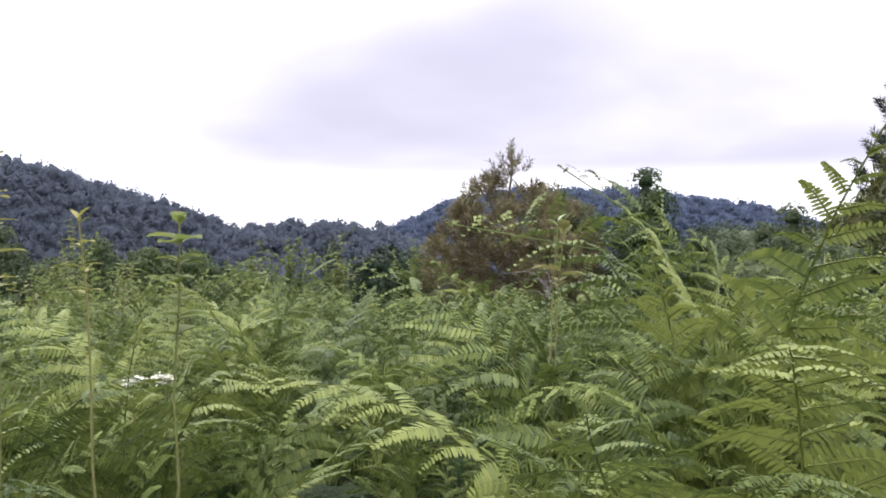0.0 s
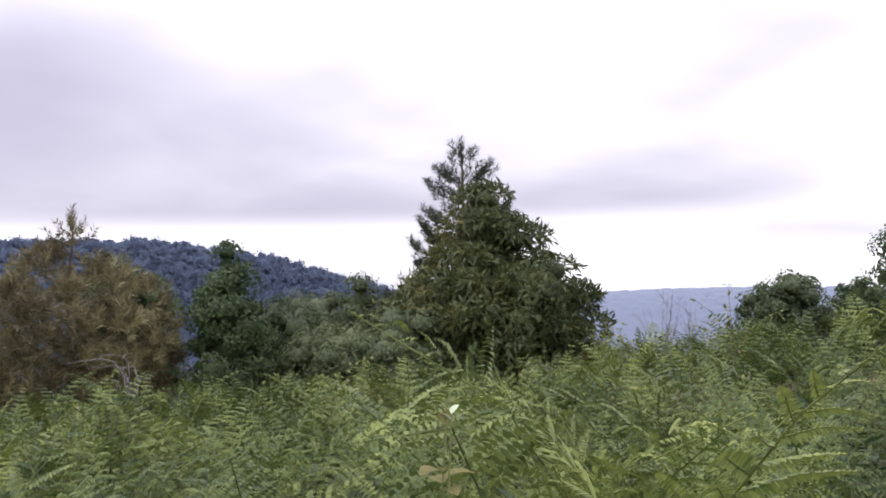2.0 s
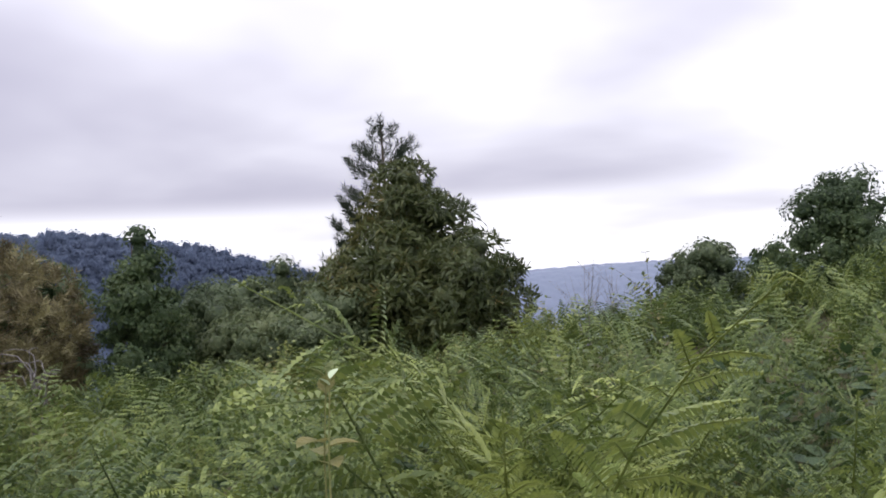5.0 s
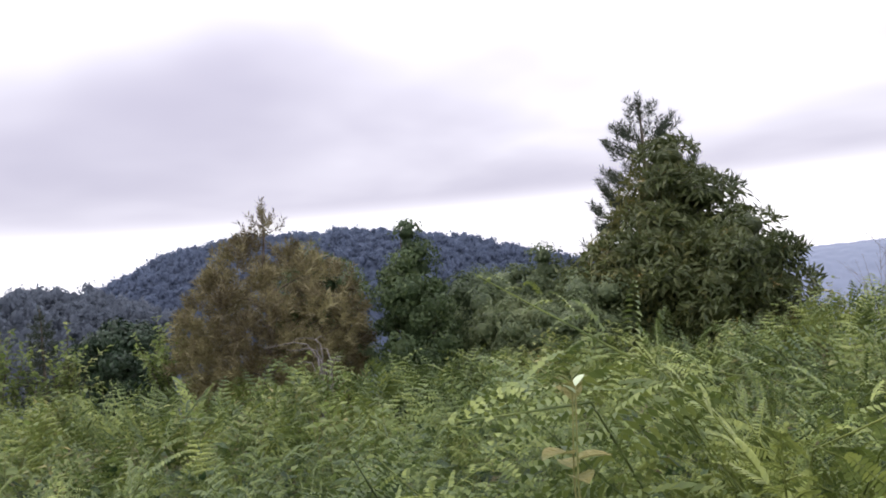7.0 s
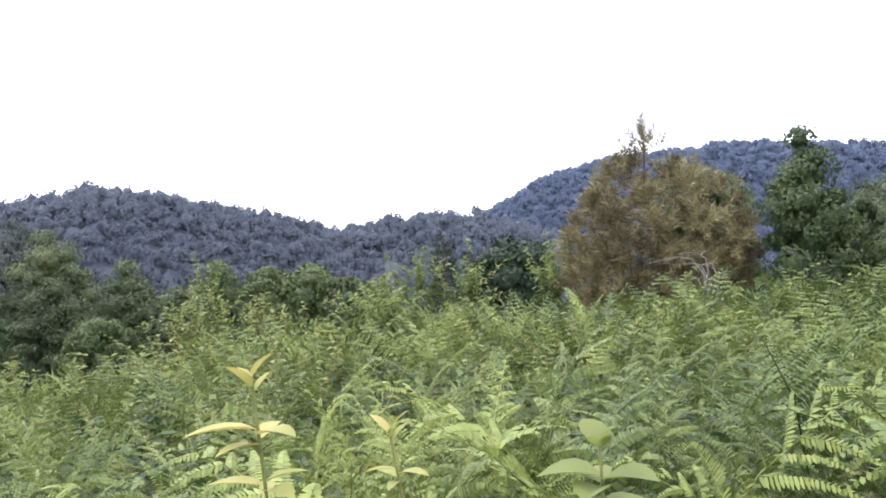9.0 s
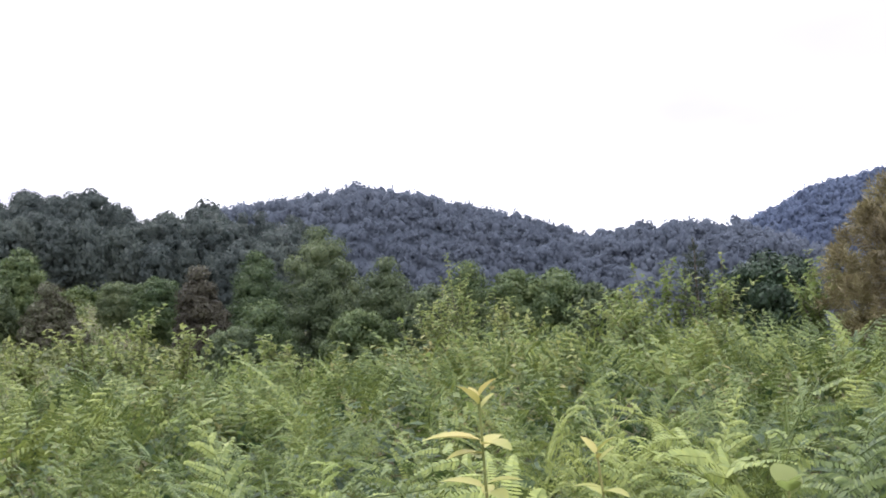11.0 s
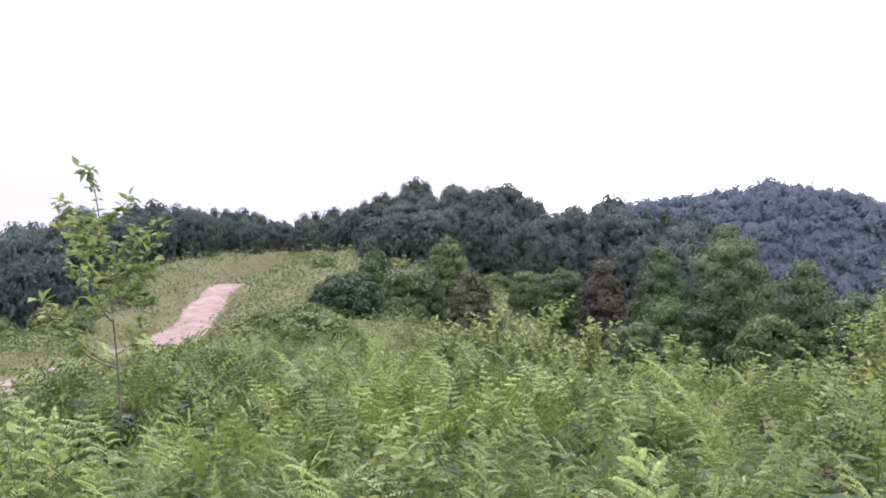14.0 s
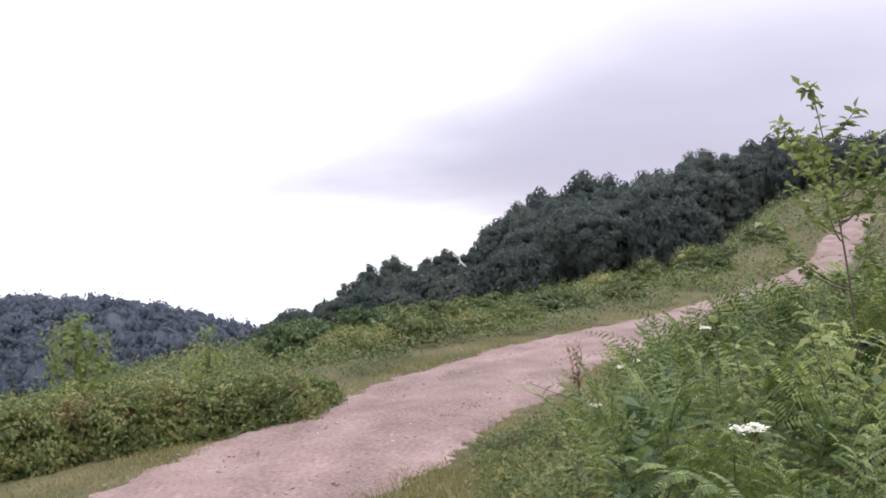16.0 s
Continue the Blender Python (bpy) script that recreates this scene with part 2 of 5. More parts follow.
M_DRYTIP = leaf_material("brownish_shoot", (0.11, 0.055, 0.03), (0.17, 0.09, 0.05), (0.24, 0.14, 0.08), 3.0, 0.25)


# ---- mesh helpers ----
rng = np.random.default_rng(7)


def mesh_np(name, verts, faces, material, smooth=False):
    """A mesh from arrays: verts (n, 3), faces (m, 3) or (m, 4)."""
    verts, faces = np.asarray(verts, np.float32), np.asarray(faces, np.int32)
    me = bpy.data.meshes.new(name)
    k = faces.shape[1]
    me.vertices.add(len(verts))
    me.vertices.foreach_set("co", verts.ravel())
    me.loops.add(faces.size)
    me.loops.foreach_set("vertex_index", faces.ravel())
    me.polygons.add(len(faces))
    me.polygons.foreach_set("loop_start", np.arange(0, faces.size, k, dtype=np.int32))
    if smooth:
        me.polygons.foreach_set("use_smooth", np.ones(len(faces), bool))
    me.update(calc_edges=True)
    me.materials.append(material)
    return me


def part(name, me, parent, label=""):
    ob = new(name, me)
    ob.parent = parent
    if label:
        ob["label"] = label
    return ob


def unit(v):
    return v / np.maximum(np.linalg.norm(v, axis=-1, keepdims=True), 1e-9)


def leaves(base, way, normal, length, width, fold=0.18, mid=0.45, droop=0.0):
    """Pointed leaves, each a folded four-cornered blade. base, way, normal: (n, 3)."""
    base, way, normal = (np.asarray(v, float) for v in (base, way, normal))
    n = len(base)
    way = unit(way)
    side = unit(np.cross(way, normal))
    nor = unit(np.cross(side, way))
    length, width = np.broadcast_to(length, (n,))[:, None], np.broadcast_to(width, (n,))[:, None]
    m = base + way * length * mid
    tip = base + way * length - nor * length * droop
    v = np.stack([base, m + side * width * 0.5 + nor * width * fold, tip, m - side * width * 0.5 + nor * width * fold], 1)
    f = np.arange(4 * n).reshape(n, 4)
    return v.reshape(-1, 3), f


def join(*pieces):
    vs, fs, k = [], [], 0
    for v, f in pieces:
        vs.append(v)
        fs.append(f + k)
        k += len(v)
    return np.concatenate(vs), np.concatenate(fs)


def tube(points, radii, sides=5):
    """A tapered tube along points, as quads."""
    p, r = np.asarray(points, float), np.asarray(radii, float)
    d = unit(np.gradient(p, axis=0))
    ref = np.where(np.abs(d[:, 2:3]) > 0.9, [[1.0, 0, 0]], [[0, 0, 1.0]])
    a = unit(np.cross(d, ref))
    b = np.cross(d, a)
    ang = np.linspace(0, 2 * np.pi, sides, endpoint=False)
    ring = p[:, None] + r[:, None, None] * (np.cos(ang)[None, :, None] * a[:, None] + np.sin(ang)[None, :, None] * b[:, None])
    n = len(p)
    i, j = np.meshgrid(np.arange(n - 1), np.arange(sides), indexing="ij")
    f = np.stack([i * sides + j, i * sides + (j + 1) % sides, (i + 1) * sides + (j + 1) % sides, (i + 1) * sides + j], -1).reshape(-1, 4)
    return ring.reshape(-1, 3), f


def rand_dirs(n, g=rng):
    return unit(g.normal(size=(n, 3)))


# ---- the lie of the land ----
NEAR_R = np.array([0.0, 6.0, 12.0, 22.0, 40.0, 75.0, 120.0])
NEAR = {  # azimuth (degrees to the left of straight ahead): ground height at those radii past the first
    -100: (0.15, 0.90, 1.00, 0.40, -1.0, -4.0),
    -60: (0.10, 0.72, 0.66, -0.40, -4.0, -9.0),
    -42: (0.00, 0.32, -0.50, -3.40, -10.0, -20.0),
    -30: (-0.05, 0.03, -0.90, -4.50, -13.0, -24.0),
    -10: (-0.05, -0.05, -0.90, -4.50, -13.0, -26.0),
    10: (-0.05, -0.10, -1.20, -4.50, -12.0, -26.0),
    25: (0.00, 0.00, -1.60, -3.80, -10.0, -22.0),
    36: (-0.06, -0.28, -1.80, -3.00, -5.0, -4.0),
    46: (-0.08, -0.30, -1.10, -1.20, 1.0, 3.5),
    58: (-0.08, -0.28, -0.55, 0.60, 3.4, 6.5),
    68: (0.00, 0.08, -0.35, -0.60, 2.0, 6.0),
    80: (-0.02, -0.20, -0.85, -0.90, -3.2, -7.0),
    92: (-0.20, -0.80, -0.90, -1.50, -5.0, -9.0),
    105: (-0.30, -0.90, -1.20, -2.50, -7.0, -14.0),
    120: (-0.50, -1.00, -1.60, -3.60, -9.0, -20.0),
    150: (-0.40, -0.90, -1.50, -3.00, -7.0, -14.0),
}
AZ_KEYS = sorted(NEAR)
AZ_X = np.array([AZ_KEYS[-1] - 360] + AZ_KEYS + [AZ_KEYS[0] + 360], float)
NEAR_Z = np.array([NEAR[AZ_KEYS[-1]]] + [NEAR[a] for a in AZ_KEYS] + [NEAR[AZ_KEYS[0]]], float)
NEAR_Z = np.concatenate([np.zeros((len(NEAR_Z), 1)), NEAR_Z], 1)
# far ridges: radius of the crest, half width, {azimuth: height of the ground at the crest}
RIDGES = [
    (350.0, 150.0, {-12: -45, -4: -20, 1: -2, 4.4: 5.5, 9: 7.6, 13.8: 6, 17.5: 12.5, 20.4: 18.8, 23: 23, 26: 28.5, 29.4: 31.5, 35.6: 28, 39.6: 25, 46: 10, 62: -10, 80: -30}),
    (650.0, 190.0, {-48: -70, -36: -20, -27: 7, -20: 30.5, -13: 42.5, -4.4: 42.5, -1: 36, 3: 17, 8: -8, 20: -40}),
    (1700.0, 300.0, {-80: -60, -62: -14, -55: -6, -47: -4, -42: -7, -34: -20, -20: -60}),
    (330.0, 140.0, {98: -55, 102: -38, 106: -28.5, 110: -20.5, 114: -14, 118: -11, 124: -10, 140: -16, 160: -40}),
]
ROAD = np.array([(22, -16.5, -1.5), (8, -11.0, -1.25), (0, -7.9, -1.1), (-6, -5.4, -1.0), (-11.0, -3.3, -0.95), (-15.2, -1.4, -0.92), (-19.4, 0.6, -0.9), (-22.8, 2.9, -0.92),
                 (-26, 5.6, -0.98), (-34, 10.9, -1.1), (-50, 20.2, -0.95), (-60, 25.6, 0.1), (-70, 31.6, 1.6), (-79, 38.5, 1.7), (-90, 50, 1.0)], float)


def smooth_line(p, n=220):
    t = np.linspace(0, len(p) - 1, n)
    i = np.clip(t.astype(int), 0, len(p) - 2)
    u = (t - i)[:, None]
    q = np.vstack([2 * p[0] - p[1], p, 2 * p[-1] - p[-2]])
    a, b, c, d = q[i], q[i + 1], q[i + 2], q[i + 3]
    return 0.5 * (2 * b + (c - a) * u + (2 * a - 5 * b + 4 * c - d) * u ** 2 + (3 * b - a - 3 * c + d) * u ** 3)


ROAD_LINE = smooth_line(ROAD)


def road_near(x, y):
    """Distance to the road's middle and the road's height there."""
    x, y = np.asarray(x, float), np.asarray(y, float)
    best, zz = np.full(x.shape, 1e9), np.zeros(x.shape)
    for p in ROAD_LINE:
        d = (x - p[0]) ** 2 + (y - p[1]) ** 2
        m = d < best
        best, zz = np.where(m, d, best), np.where(m, p[2], zz)
    return np.sqrt(best), zz


def bumps(x, y):
    return (np.sin(x * 0.9 + 1.3 * np.sin(y * 0.5)) * np.cos(y * 0.8 + 0.7 * np.sin(x * 0.4)) * 0.06
            + np.sin(x * 0.23 + 1.0) * np.sin(y * 0.27 + 2.0) * 0.14)


def ground_z(x, y):
    x, y = np.asarray(x, float), np.asarray(y, float)
    r = np.hypot(x, y)
    az = np.degrees(np.arctan2(-x, y))
    k = np.clip(np.searchsorted(AZ_X, az) - 1, 0, len(AZ_X) - 2)
    u = (az - AZ_X[k]) / (AZ_X[k + 1] - AZ_X[k])
    u = u * u * (3 - 2 * u)
    j = np.clip(np.searchsorted(NEAR_R, r) - 1, 0, len(NEAR_R) - 2)
    v = np.clip((r - NEAR_R[j]) / (NEAR_R[j + 1] - NEAR_R[j]), 0, 1)
    z = (NEAR_Z[k, j] * (1 - v) + NEAR_Z[k, j + 1] * v) * (1 - u) + (NEAR_Z[k + 1, j] * (1 - v) + NEAR_Z[k + 1, j + 1] * v) * u
    edge = NEAR_Z[k, -1] * (1 - u) + NEAR_Z[k + 1, -1] * u
    far = np.clip((r - 120) / 130, 0, 1)
    z = np.where(r > 120, edge + (-75 - edge) * far * far * (3 - 2 * far) - 0.1 * np.maximum(r - 250, 0), z)
    for crest, half, prof in RIDGES:
        a = np.array(sorted(prof))
        h = np.interp(az, a, [prof[i] for i in a], left=-200, right=-200)
        w = np.exp(-((r - crest) / half) ** 2)
        inner = r > 150
        z = np.where(inner, np.maximum(z, -300 + (h + 300) * w), z)
    z = z + bumps(x, y) * np.clip(r / 8, 0.15, 1)
    d, rz = road_near(x, y)
    w = np.clip((d - 2.0) / 3.5, 0, 1)
    w = w * w * (3 - 2 * w)
    return np.where(r < 110, rz - 0.03 + (z - rz + 0.03) * w, z)


# ground: one sheet out past the hills, finer near the walk
rad = np.concatenate([np.linspace(0.3, 12, 30), np.geomspace(12.6, 120, 56), np.geomspace(125, 2600, 60)])
ang = np.linspace(-180, 180, 289)[:-1]
A, Rr = np.meshgrid(np.radians(ang), rad, indexing="ij")
gx, gy = -np.sin(A) * Rr, np.cos(A) * Rr
gz = ground_z(gx, gy)
nA, nR = A.shape
i, j = np.meshgrid(np.arange(nA), np.arange(nR - 1), indexing="ij")
gf = np.stack([i * nR + j, ((i + 1) % nA) * nR + j, ((i + 1) % nA) * nR + j + 1, i * nR + j + 1], -1).reshape(-1, 4)
gv = np.stack([gx, gy, gz], -1).reshape(-1, 3)
hub = np.array([[0, 0, float(ground_z(np.array([0.0]), np.array([0.0]))[0])]])
ground = new("ground", mesh_np("ground", np.vstack([gv, hub]), gf, M_GROUND, True))
bm = bmesh.new()
bm.from_mesh(ground.data)
bm.verts.ensure_lookup_table()
for q in range(nA):
    bm.faces.new((bm.verts[len(gv)], bm.verts[((q + 1) % nA) * nR], bm.verts[q * nR]))
bmesh.ops.recalc_face_normals(bm, faces=bm.faces[:])
# ground past 230 m takes the haze-tinted woods colour
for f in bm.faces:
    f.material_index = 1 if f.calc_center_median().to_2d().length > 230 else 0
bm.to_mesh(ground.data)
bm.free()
ground.data.materials.append(M_WOODS_HAZED)
tagged(ground, "brown soil and leaf litter of a hilltop meadow", "ground", kind="structure")

# road: cambered gravel ribbon with two shallow ruts
rl = smooth_line(ROAD, 620)
rd = unit(np.gradient(rl, axis=0)[:, :2])
rn = np.stack([-rd[:, 1], rd[:, 0]], -1)
offs = np.array([-2.0, -1.75, -1.3, -0.9, -0.5, 0.0, 0.5, 0.9, 1.3, 1.75, 2.0])
dz = np.array([-0.06, 0.0, 0.0, -0.025, 0.01, 0.02, 0.01, -0.025, 0.0, 0.0, -0.06])
slim = 1 - 0.34 * np.clip((-rl[:, 0] - 30) / 22, 0, 1)
wob = slim + 0.03 * np.sin(np.arange(len(rl)) * 0.55) + 0.05 * np.sin(np.arange(len(rl)) * 0.13 + 1) + 0.04 * rng.normal(size=len(rl))
rx = rl[:, None, 0] + rn[:, None, 0] * offs[None] * wob[:, None]
ry = rl[:, None, 1] + rn[:, None, 1] * offs[None] * wob[:, None]
rz = rl[:, None, 2] + dz[None] + 0.02 * np.sin(rx * 2.1) * np.cos(ry * 1.7)
n0, n1 = rx.shape
i, j = np.meshgrid(np.arange(n0 - 1), np.arange(n1 - 1), indexing="ij")
rf = np.stack([i * n1 + j, (i + 1) * n1 + j, (i + 1) * n1 + j + 1, i * n1 + j + 1], -1).reshape(-1, 4)
road = new("road", mesh_np("road", np.stack([rx, ry, rz + 0.02], -1).reshape(-1, 3), rf, M_ROAD, True))
tagged(road, "pinkish gravel track climbing across the hillside", "road", kind="structure")


def gz1(x, y):
    return float(ground_z(np.array([x]), np.array([y]))[0])


def polar(az, r, ox=-0.7, oy=0.9):
    """A plan point at an azimuth and distance from the middle of the walk."""
    return ox - r * math.sin(radians(az)), oy + r * math.cos(radians(az))


# ---- bracken ----

def straps(base, way, normal, length, width, droop=0.18):
    """Oblong blunt leaflets, each two quads with a folded midrib."""
    n = len(base)
    way = unit(way)
    side = unit(np.cross(way, normal))
    nor = unit(np.cross(side, way))
    le, wd = length[:, None], width[:, None]
    rows = []
    for at, w, d in ((0.0, 0.75, 0.0), (0.55, 1.0, 0.35), (1.0, 0.32, 1.0)):
        c = base + way * le * at - nor * le * droop * d
        rows += [c + side * wd * w * 0.5, c - side * wd * w * 0.5]
    k = 6 * np.arange(n)[:, None]
    f = np.stack([k + [[0, 1, 3, 2]], k + [[2, 3, 5, 4]]], 1).reshape(-1, 4)
    return np.stack(rows, 1).reshape(-1, 3), f


def frond(g, height, pairs=12, step=0.0125, wide=0.27, curl=0.0, fine=True):
    """One bracken stalk with its thrice-cut triangular frond; returns stalk and blade pieces."""
    n = 22
    s = np.linspace(0, 1, n)
    lean, bend = g.uniform(0.0, 0.3), (g.uniform(0.6, 1.65) if curl == 0 else curl)
    tilt = lean + bend * np.clip((s - 0.35) / 0.65, 0, 1) ** (1.1 if curl == 0 else 2.6)          # from upright
    dl = 1.25 / (n - 1)
    px = np.concatenate([[0], np.cumsum(np.sin(tilt[:-1]) * dl)])
    pz = np.concatenate([[0], np.cumsum(np.cos(tilt[:-1]) * dl)])
    k = height / pz.max()
    swing = g.normal() * 0.12
    pts = np.stack([px * k, swing * s ** 2 * k + 0.015 * np.sin(s * 5 + g.uniform(0, 6)) * k, pz * k], -1)
    lo, hi = pts[:10:3], pts[9::3 if fine else 6]
    stalk = tube(lo, np.linspace(0.0055, 0.004, len(lo)), 4 if fine else 3)
    pieces = [tube(hi, np.linspace(0.004, 0.0012, len(hi)), 3)]
    B, W, N, L, Wd = [], [], [], [], []
    start = 0.46
    at_all = start + (0.985 - start) * (np.arange(pairs) / (pairs - 1)) ** 0.82
    twist = g.normal() * 0.45
    for q, at in enumerate(at_all):
        u = q / (pairs - 1)
        for sg in (-1, 1):
            a2 = min(at + 0.008 * sg, 0.99)
            c = np.array([np.interp(a2, s, pts[:, i]) for i in range(3)])
            fwd = unit(np.array([np.interp(min(a2 + 0.03, 1), s, pts[:, i]) for i in range(3)]) - np.array([np.interp(a2 - 0.03, s, pts[:, i]) for i in range(3)]))
            nor = unit(np.cross(fwd, [0.0, 1.0, 0.0]))
            nor = nor if nor[2] > 0 else -nor
            sd = np.array([0.0, math.cos(twist), 0.0]) + nor * math.sin(twist)
            plen = (wide * (1 - u) ** 0.95 * (1 - 0.2 * (u < 0.05)) * g.uniform(0.8, 1.12) + 0.014) * k
            spread = g.uniform(0.82, 1.12) - 0.25 * u
            way = unit(sd * sg * math.sin(spread) + fwd * math.cos(spread) + nor * g.uniform(-0.15, 0.3))
            gap = step * (0.55 + 0.45 * plen / (wide * k)) * k
            m = max(4, int(plen / gap))
            tt = (np.arange(m) + 0.35) / m
            sag = -g.uniform(0.15, 0.6) * plen * tt ** 2
            cen = c + way * (tt * plen)[:, None] + np.array([0, 0, 1.0]) * sag[:, None]
            pn = unit(nor + 0.25 * g.normal(size=3))
            cross = unit(np.cross(way, pn))
            ll = (0.150 * plen * (1 - tt) ** 0.8 * np.minimum(1, 0.65 + 2.2 * tt) + 0.004 * k) * g.uniform(0.85, 1.12, m)
            dip = g.uniform(0.15, 0.6)
            for s2 in (-1, 1):
                B.append(cen)
                W.append(cross * s2 + way * 0.42 + np.array([0, 0, -dip]) + 0.08 * g.normal(size=(m, 3)))
                N.append(np.tile(pn, (m, 1)) + 0.12 * g.normal(size=(m, 3)))
                L.append(ll)
                Wd.append(np.full(m, gap * 0.86))
            if fine and plen > 0.03:
                rib = np.concatenate([c[None], cen[m // 2:m // 2 + 1], cen[-1:]])
                pieces.append(tube(rib, np.array([0.0022, 0.0014, 0.0006]), 3))
    B, W, N, L, Wd = (np.concatenate(v) for v in (B, W, N, L, Wd))
    pieces.append(straps(B, W, N, L, Wd) if fine else leaves(B, W, N, L, Wd, 0.15, 0.4, 0.15))
    return stalk, join(*pieces)


def plain_frond(g, height, pairs=11):
    """The same plant for further off: each side leaf of the frond a few overlapping blades."""
    n = 14
    s = np.linspace(0, 1, n)
    lean, bend = g.uniform(0.05, 0.4), g.uniform(0.7, 1.7)
    tilt = lean + bend * np.clip((s - 0.35) / 0.65, 0, 1) ** 1.1
    px = np.concatenate([[0], np.cumsum(np.sin(tilt[:-1]))])
    pz = np.concatenate([[0], np.cumsum(np.cos(tilt[:-1]))])
    pts = np.stack([px, 0 * px, pz], -1) * height / pz.max()
    u = np.repeat((np.arange(pairs) / (pairs - 1)) ** 0.85, 2)
    at = 0.40 + 0.58 * u
    sg = np.tile([-1.0, 1.0], pairs)
    c = np.stack([np.interp(at, s, pts[:, i]) for i in range(3)], -1)
    fwd = unit(np.stack([np.interp(np.minimum(at + 0.05, 1), s, pts[:, i]) - np.interp(at - 0.05, s, pts[:, i]) for i in range(3)], -1))
    nor = np.cross(fwd, [0, 1.0, 0])
    nor *= np.where(nor[:, 2:] > 0, 1, -1)
    plen = 0.29 * (1 - u) ** 0.95 * g.uniform(0.75, 1.12, len(u)) + 0.02
    twist = g.normal() * 0.45
    side = np.array([0.0, math.cos(twist), 0.0]) + nor * math.sin(twist)
    way = unit(sg[:, None] * side * 0.9 + fwd * 0.6 + [0, 0, -0.12])
    pn = nor + 0.25 * g.normal(size=c.shape)
    out = [leaves(c, way, pn, plen, 0.022, 0.1, 0.3, 0.25)]
    for k in (0.12, 0.34, 0.56, 0.78):
        for s2 in (-1, 1):
            w2 = unit(np.cross(way, nor) * s2 + way * 0.5 + [0, 0, -0.3])
            out.append(leaves(c + way * (plen * k)[:, None] - np.array([0, 0, 0.25]) * (plen * k * k)[:, None], w2, pn, 0.17 * plen * (1 - k) ** 0.7 + 0.008, 0.17 * plen, 0.12, 0.4, 0.2))
    return tube(pts[:8:3], np.array([0.005, 0.0045, 0.004]), 3), join(*out)


PATH = np.array([(r[1], r[2]) for r in ROWS])


def off_path(x, y):
    return np.min(np.hypot(np.asarray(x)[..., None] - PATH[:, 0], np.asarray(y)[..., None] - PATH[:, 1]), -1)


def fern_height(x, y):
    """Tall bracken where the walk begins, lower further out and towards the road."""
    r = np.hypot(x + 0.4, y - 0.9)
    h = 1.46 - 0.30 * np.clip((r - 2.0) / 3.0, 0, 1)
    h = h + 0.40 * np.exp(-((x - 1.5) ** 2 / 2.4 + (y - 3.5) ** 2 / 0.9)) + 0.10 * np.exp(-((x - 0.8) ** 2 / 0.6 + (y - 2.5) ** 2 / 0.4)) - 0.40 * np.exp(-((x - 0.8) ** 2 + (y - 1.4) ** 2) / 0.5)
    h = h - 0.22 * np.exp(-((off_path(x, y) - 1.1) / 0.5) ** 2) * (y > 0.6)
    az = np.degrees(np.arctan2(-x, y))
    h = h - 0.25 * np.clip((az - 78) / 12, 0, 1)
    return h


g = np.random.default_rng(11)
FERN_KINDS = []
for q in range(12):
    st, bl = frond(g, 1.0, int(g.integers(11, 14)), 0.0105)
    FERN_KINDS.append((mesh_np("stalk", *st, M_FERN_STEM, True), mesh_np("frond", *bl, M_FERN)))


def clump(x, y):
    """Bracken stands in tufts: the canopy rises and sinks from tuft to tuft."""
    return 0.97 + 0.19 * np.sin(x * 3.7 + 1.6 * np.sin(y * 2.3)) * np.sin(y * 3.3 + 1.2 * np.sin(x * 1.9)) + 0.07 * np.sin(x * 1.1 + 2 * np.sin(y * 0.6)) * np.sin(y * 0.9)


def field_points(g, r0, r1, density, az0=-95.0, az1=125.0):
    n = int((r1 ** 2 - r0 ** 2) * math.radians(az1 - az0) / 2 * density)
    r = np.sqrt(g.uniform(r0 ** 2, r1 ** 2, n))
    a = np.radians(g.uniform(az0, az1, n))
    return -0.7 - np.sin(a) * r, 0.9 + np.cos(a) * r


def fern_ground(x, y):
    """True where bracken grows: not on the track, its verge or the trodden patch."""
    d, _ = road_near(x, y)
    az = np.degrees(np.arctan2(-(x + 1.25), y - 0.05))
    r = np.hypot(x + 1.25, y - 0.05)
    verge = ((az > 81.5) & (r < 30)) | ((az > 69) & (r < 3.0))
    lim = 3.6 + 0.5 * np.sin(x * 1.7) + 0.3 * np.sin(y * 2.9)
    return (d > lim) & ~verge


nx, ny = field_points(g, 0.75, 3.8, 32.0)
keep = fern_ground(nx, ny) & (off_path(nx, ny) > 1.22)
nx, ny = nx[keep], ny[keep]
order = np.argsort(np.hypot(nx + 0.7, ny - 0.9))
near_n = min(290, len(nx))
nz = ground_z(nx, ny)
nh = fern_height(nx, ny) * g.uniform(0.62, 1.06, len(nx)) * clump(nx, ny)
# lower bracken round the leafy shoots that stand clear of it
for cx_, cy_ in ((-0.98, 1.85), (-0.66, 1.9), (-0.85, 1.6), (0.32, 2.7)):
    nh = nh * (1 - 0.35 * np.exp(-((nx - cx_) ** 2 + (ny - cy_) ** 2) / 0.10))
for q in order[:near_n]:
    st, bl = FERN_KINDS[int(g.integers(len(FERN_KINDS)))]
    f = new("bracken_fern", None)
    f.empty_display_size = 0.1
    part("stalk", st, f)
    part("frond", bl, f)
    f.matrix_basis = Matrix.LocRotScale((nx[q], ny[q], nz[q] - 0.02), Euler((g.normal() * 0.13, g.normal() * 0.13, g.uniform(0, 6.283))), (nh[q] * g.uniform(0.9, 1.1),) * 2 + (nh[q],))
    tagged(f, "green bracken fern with arching feathery frond", "fern", "bracken ferns round the walk")

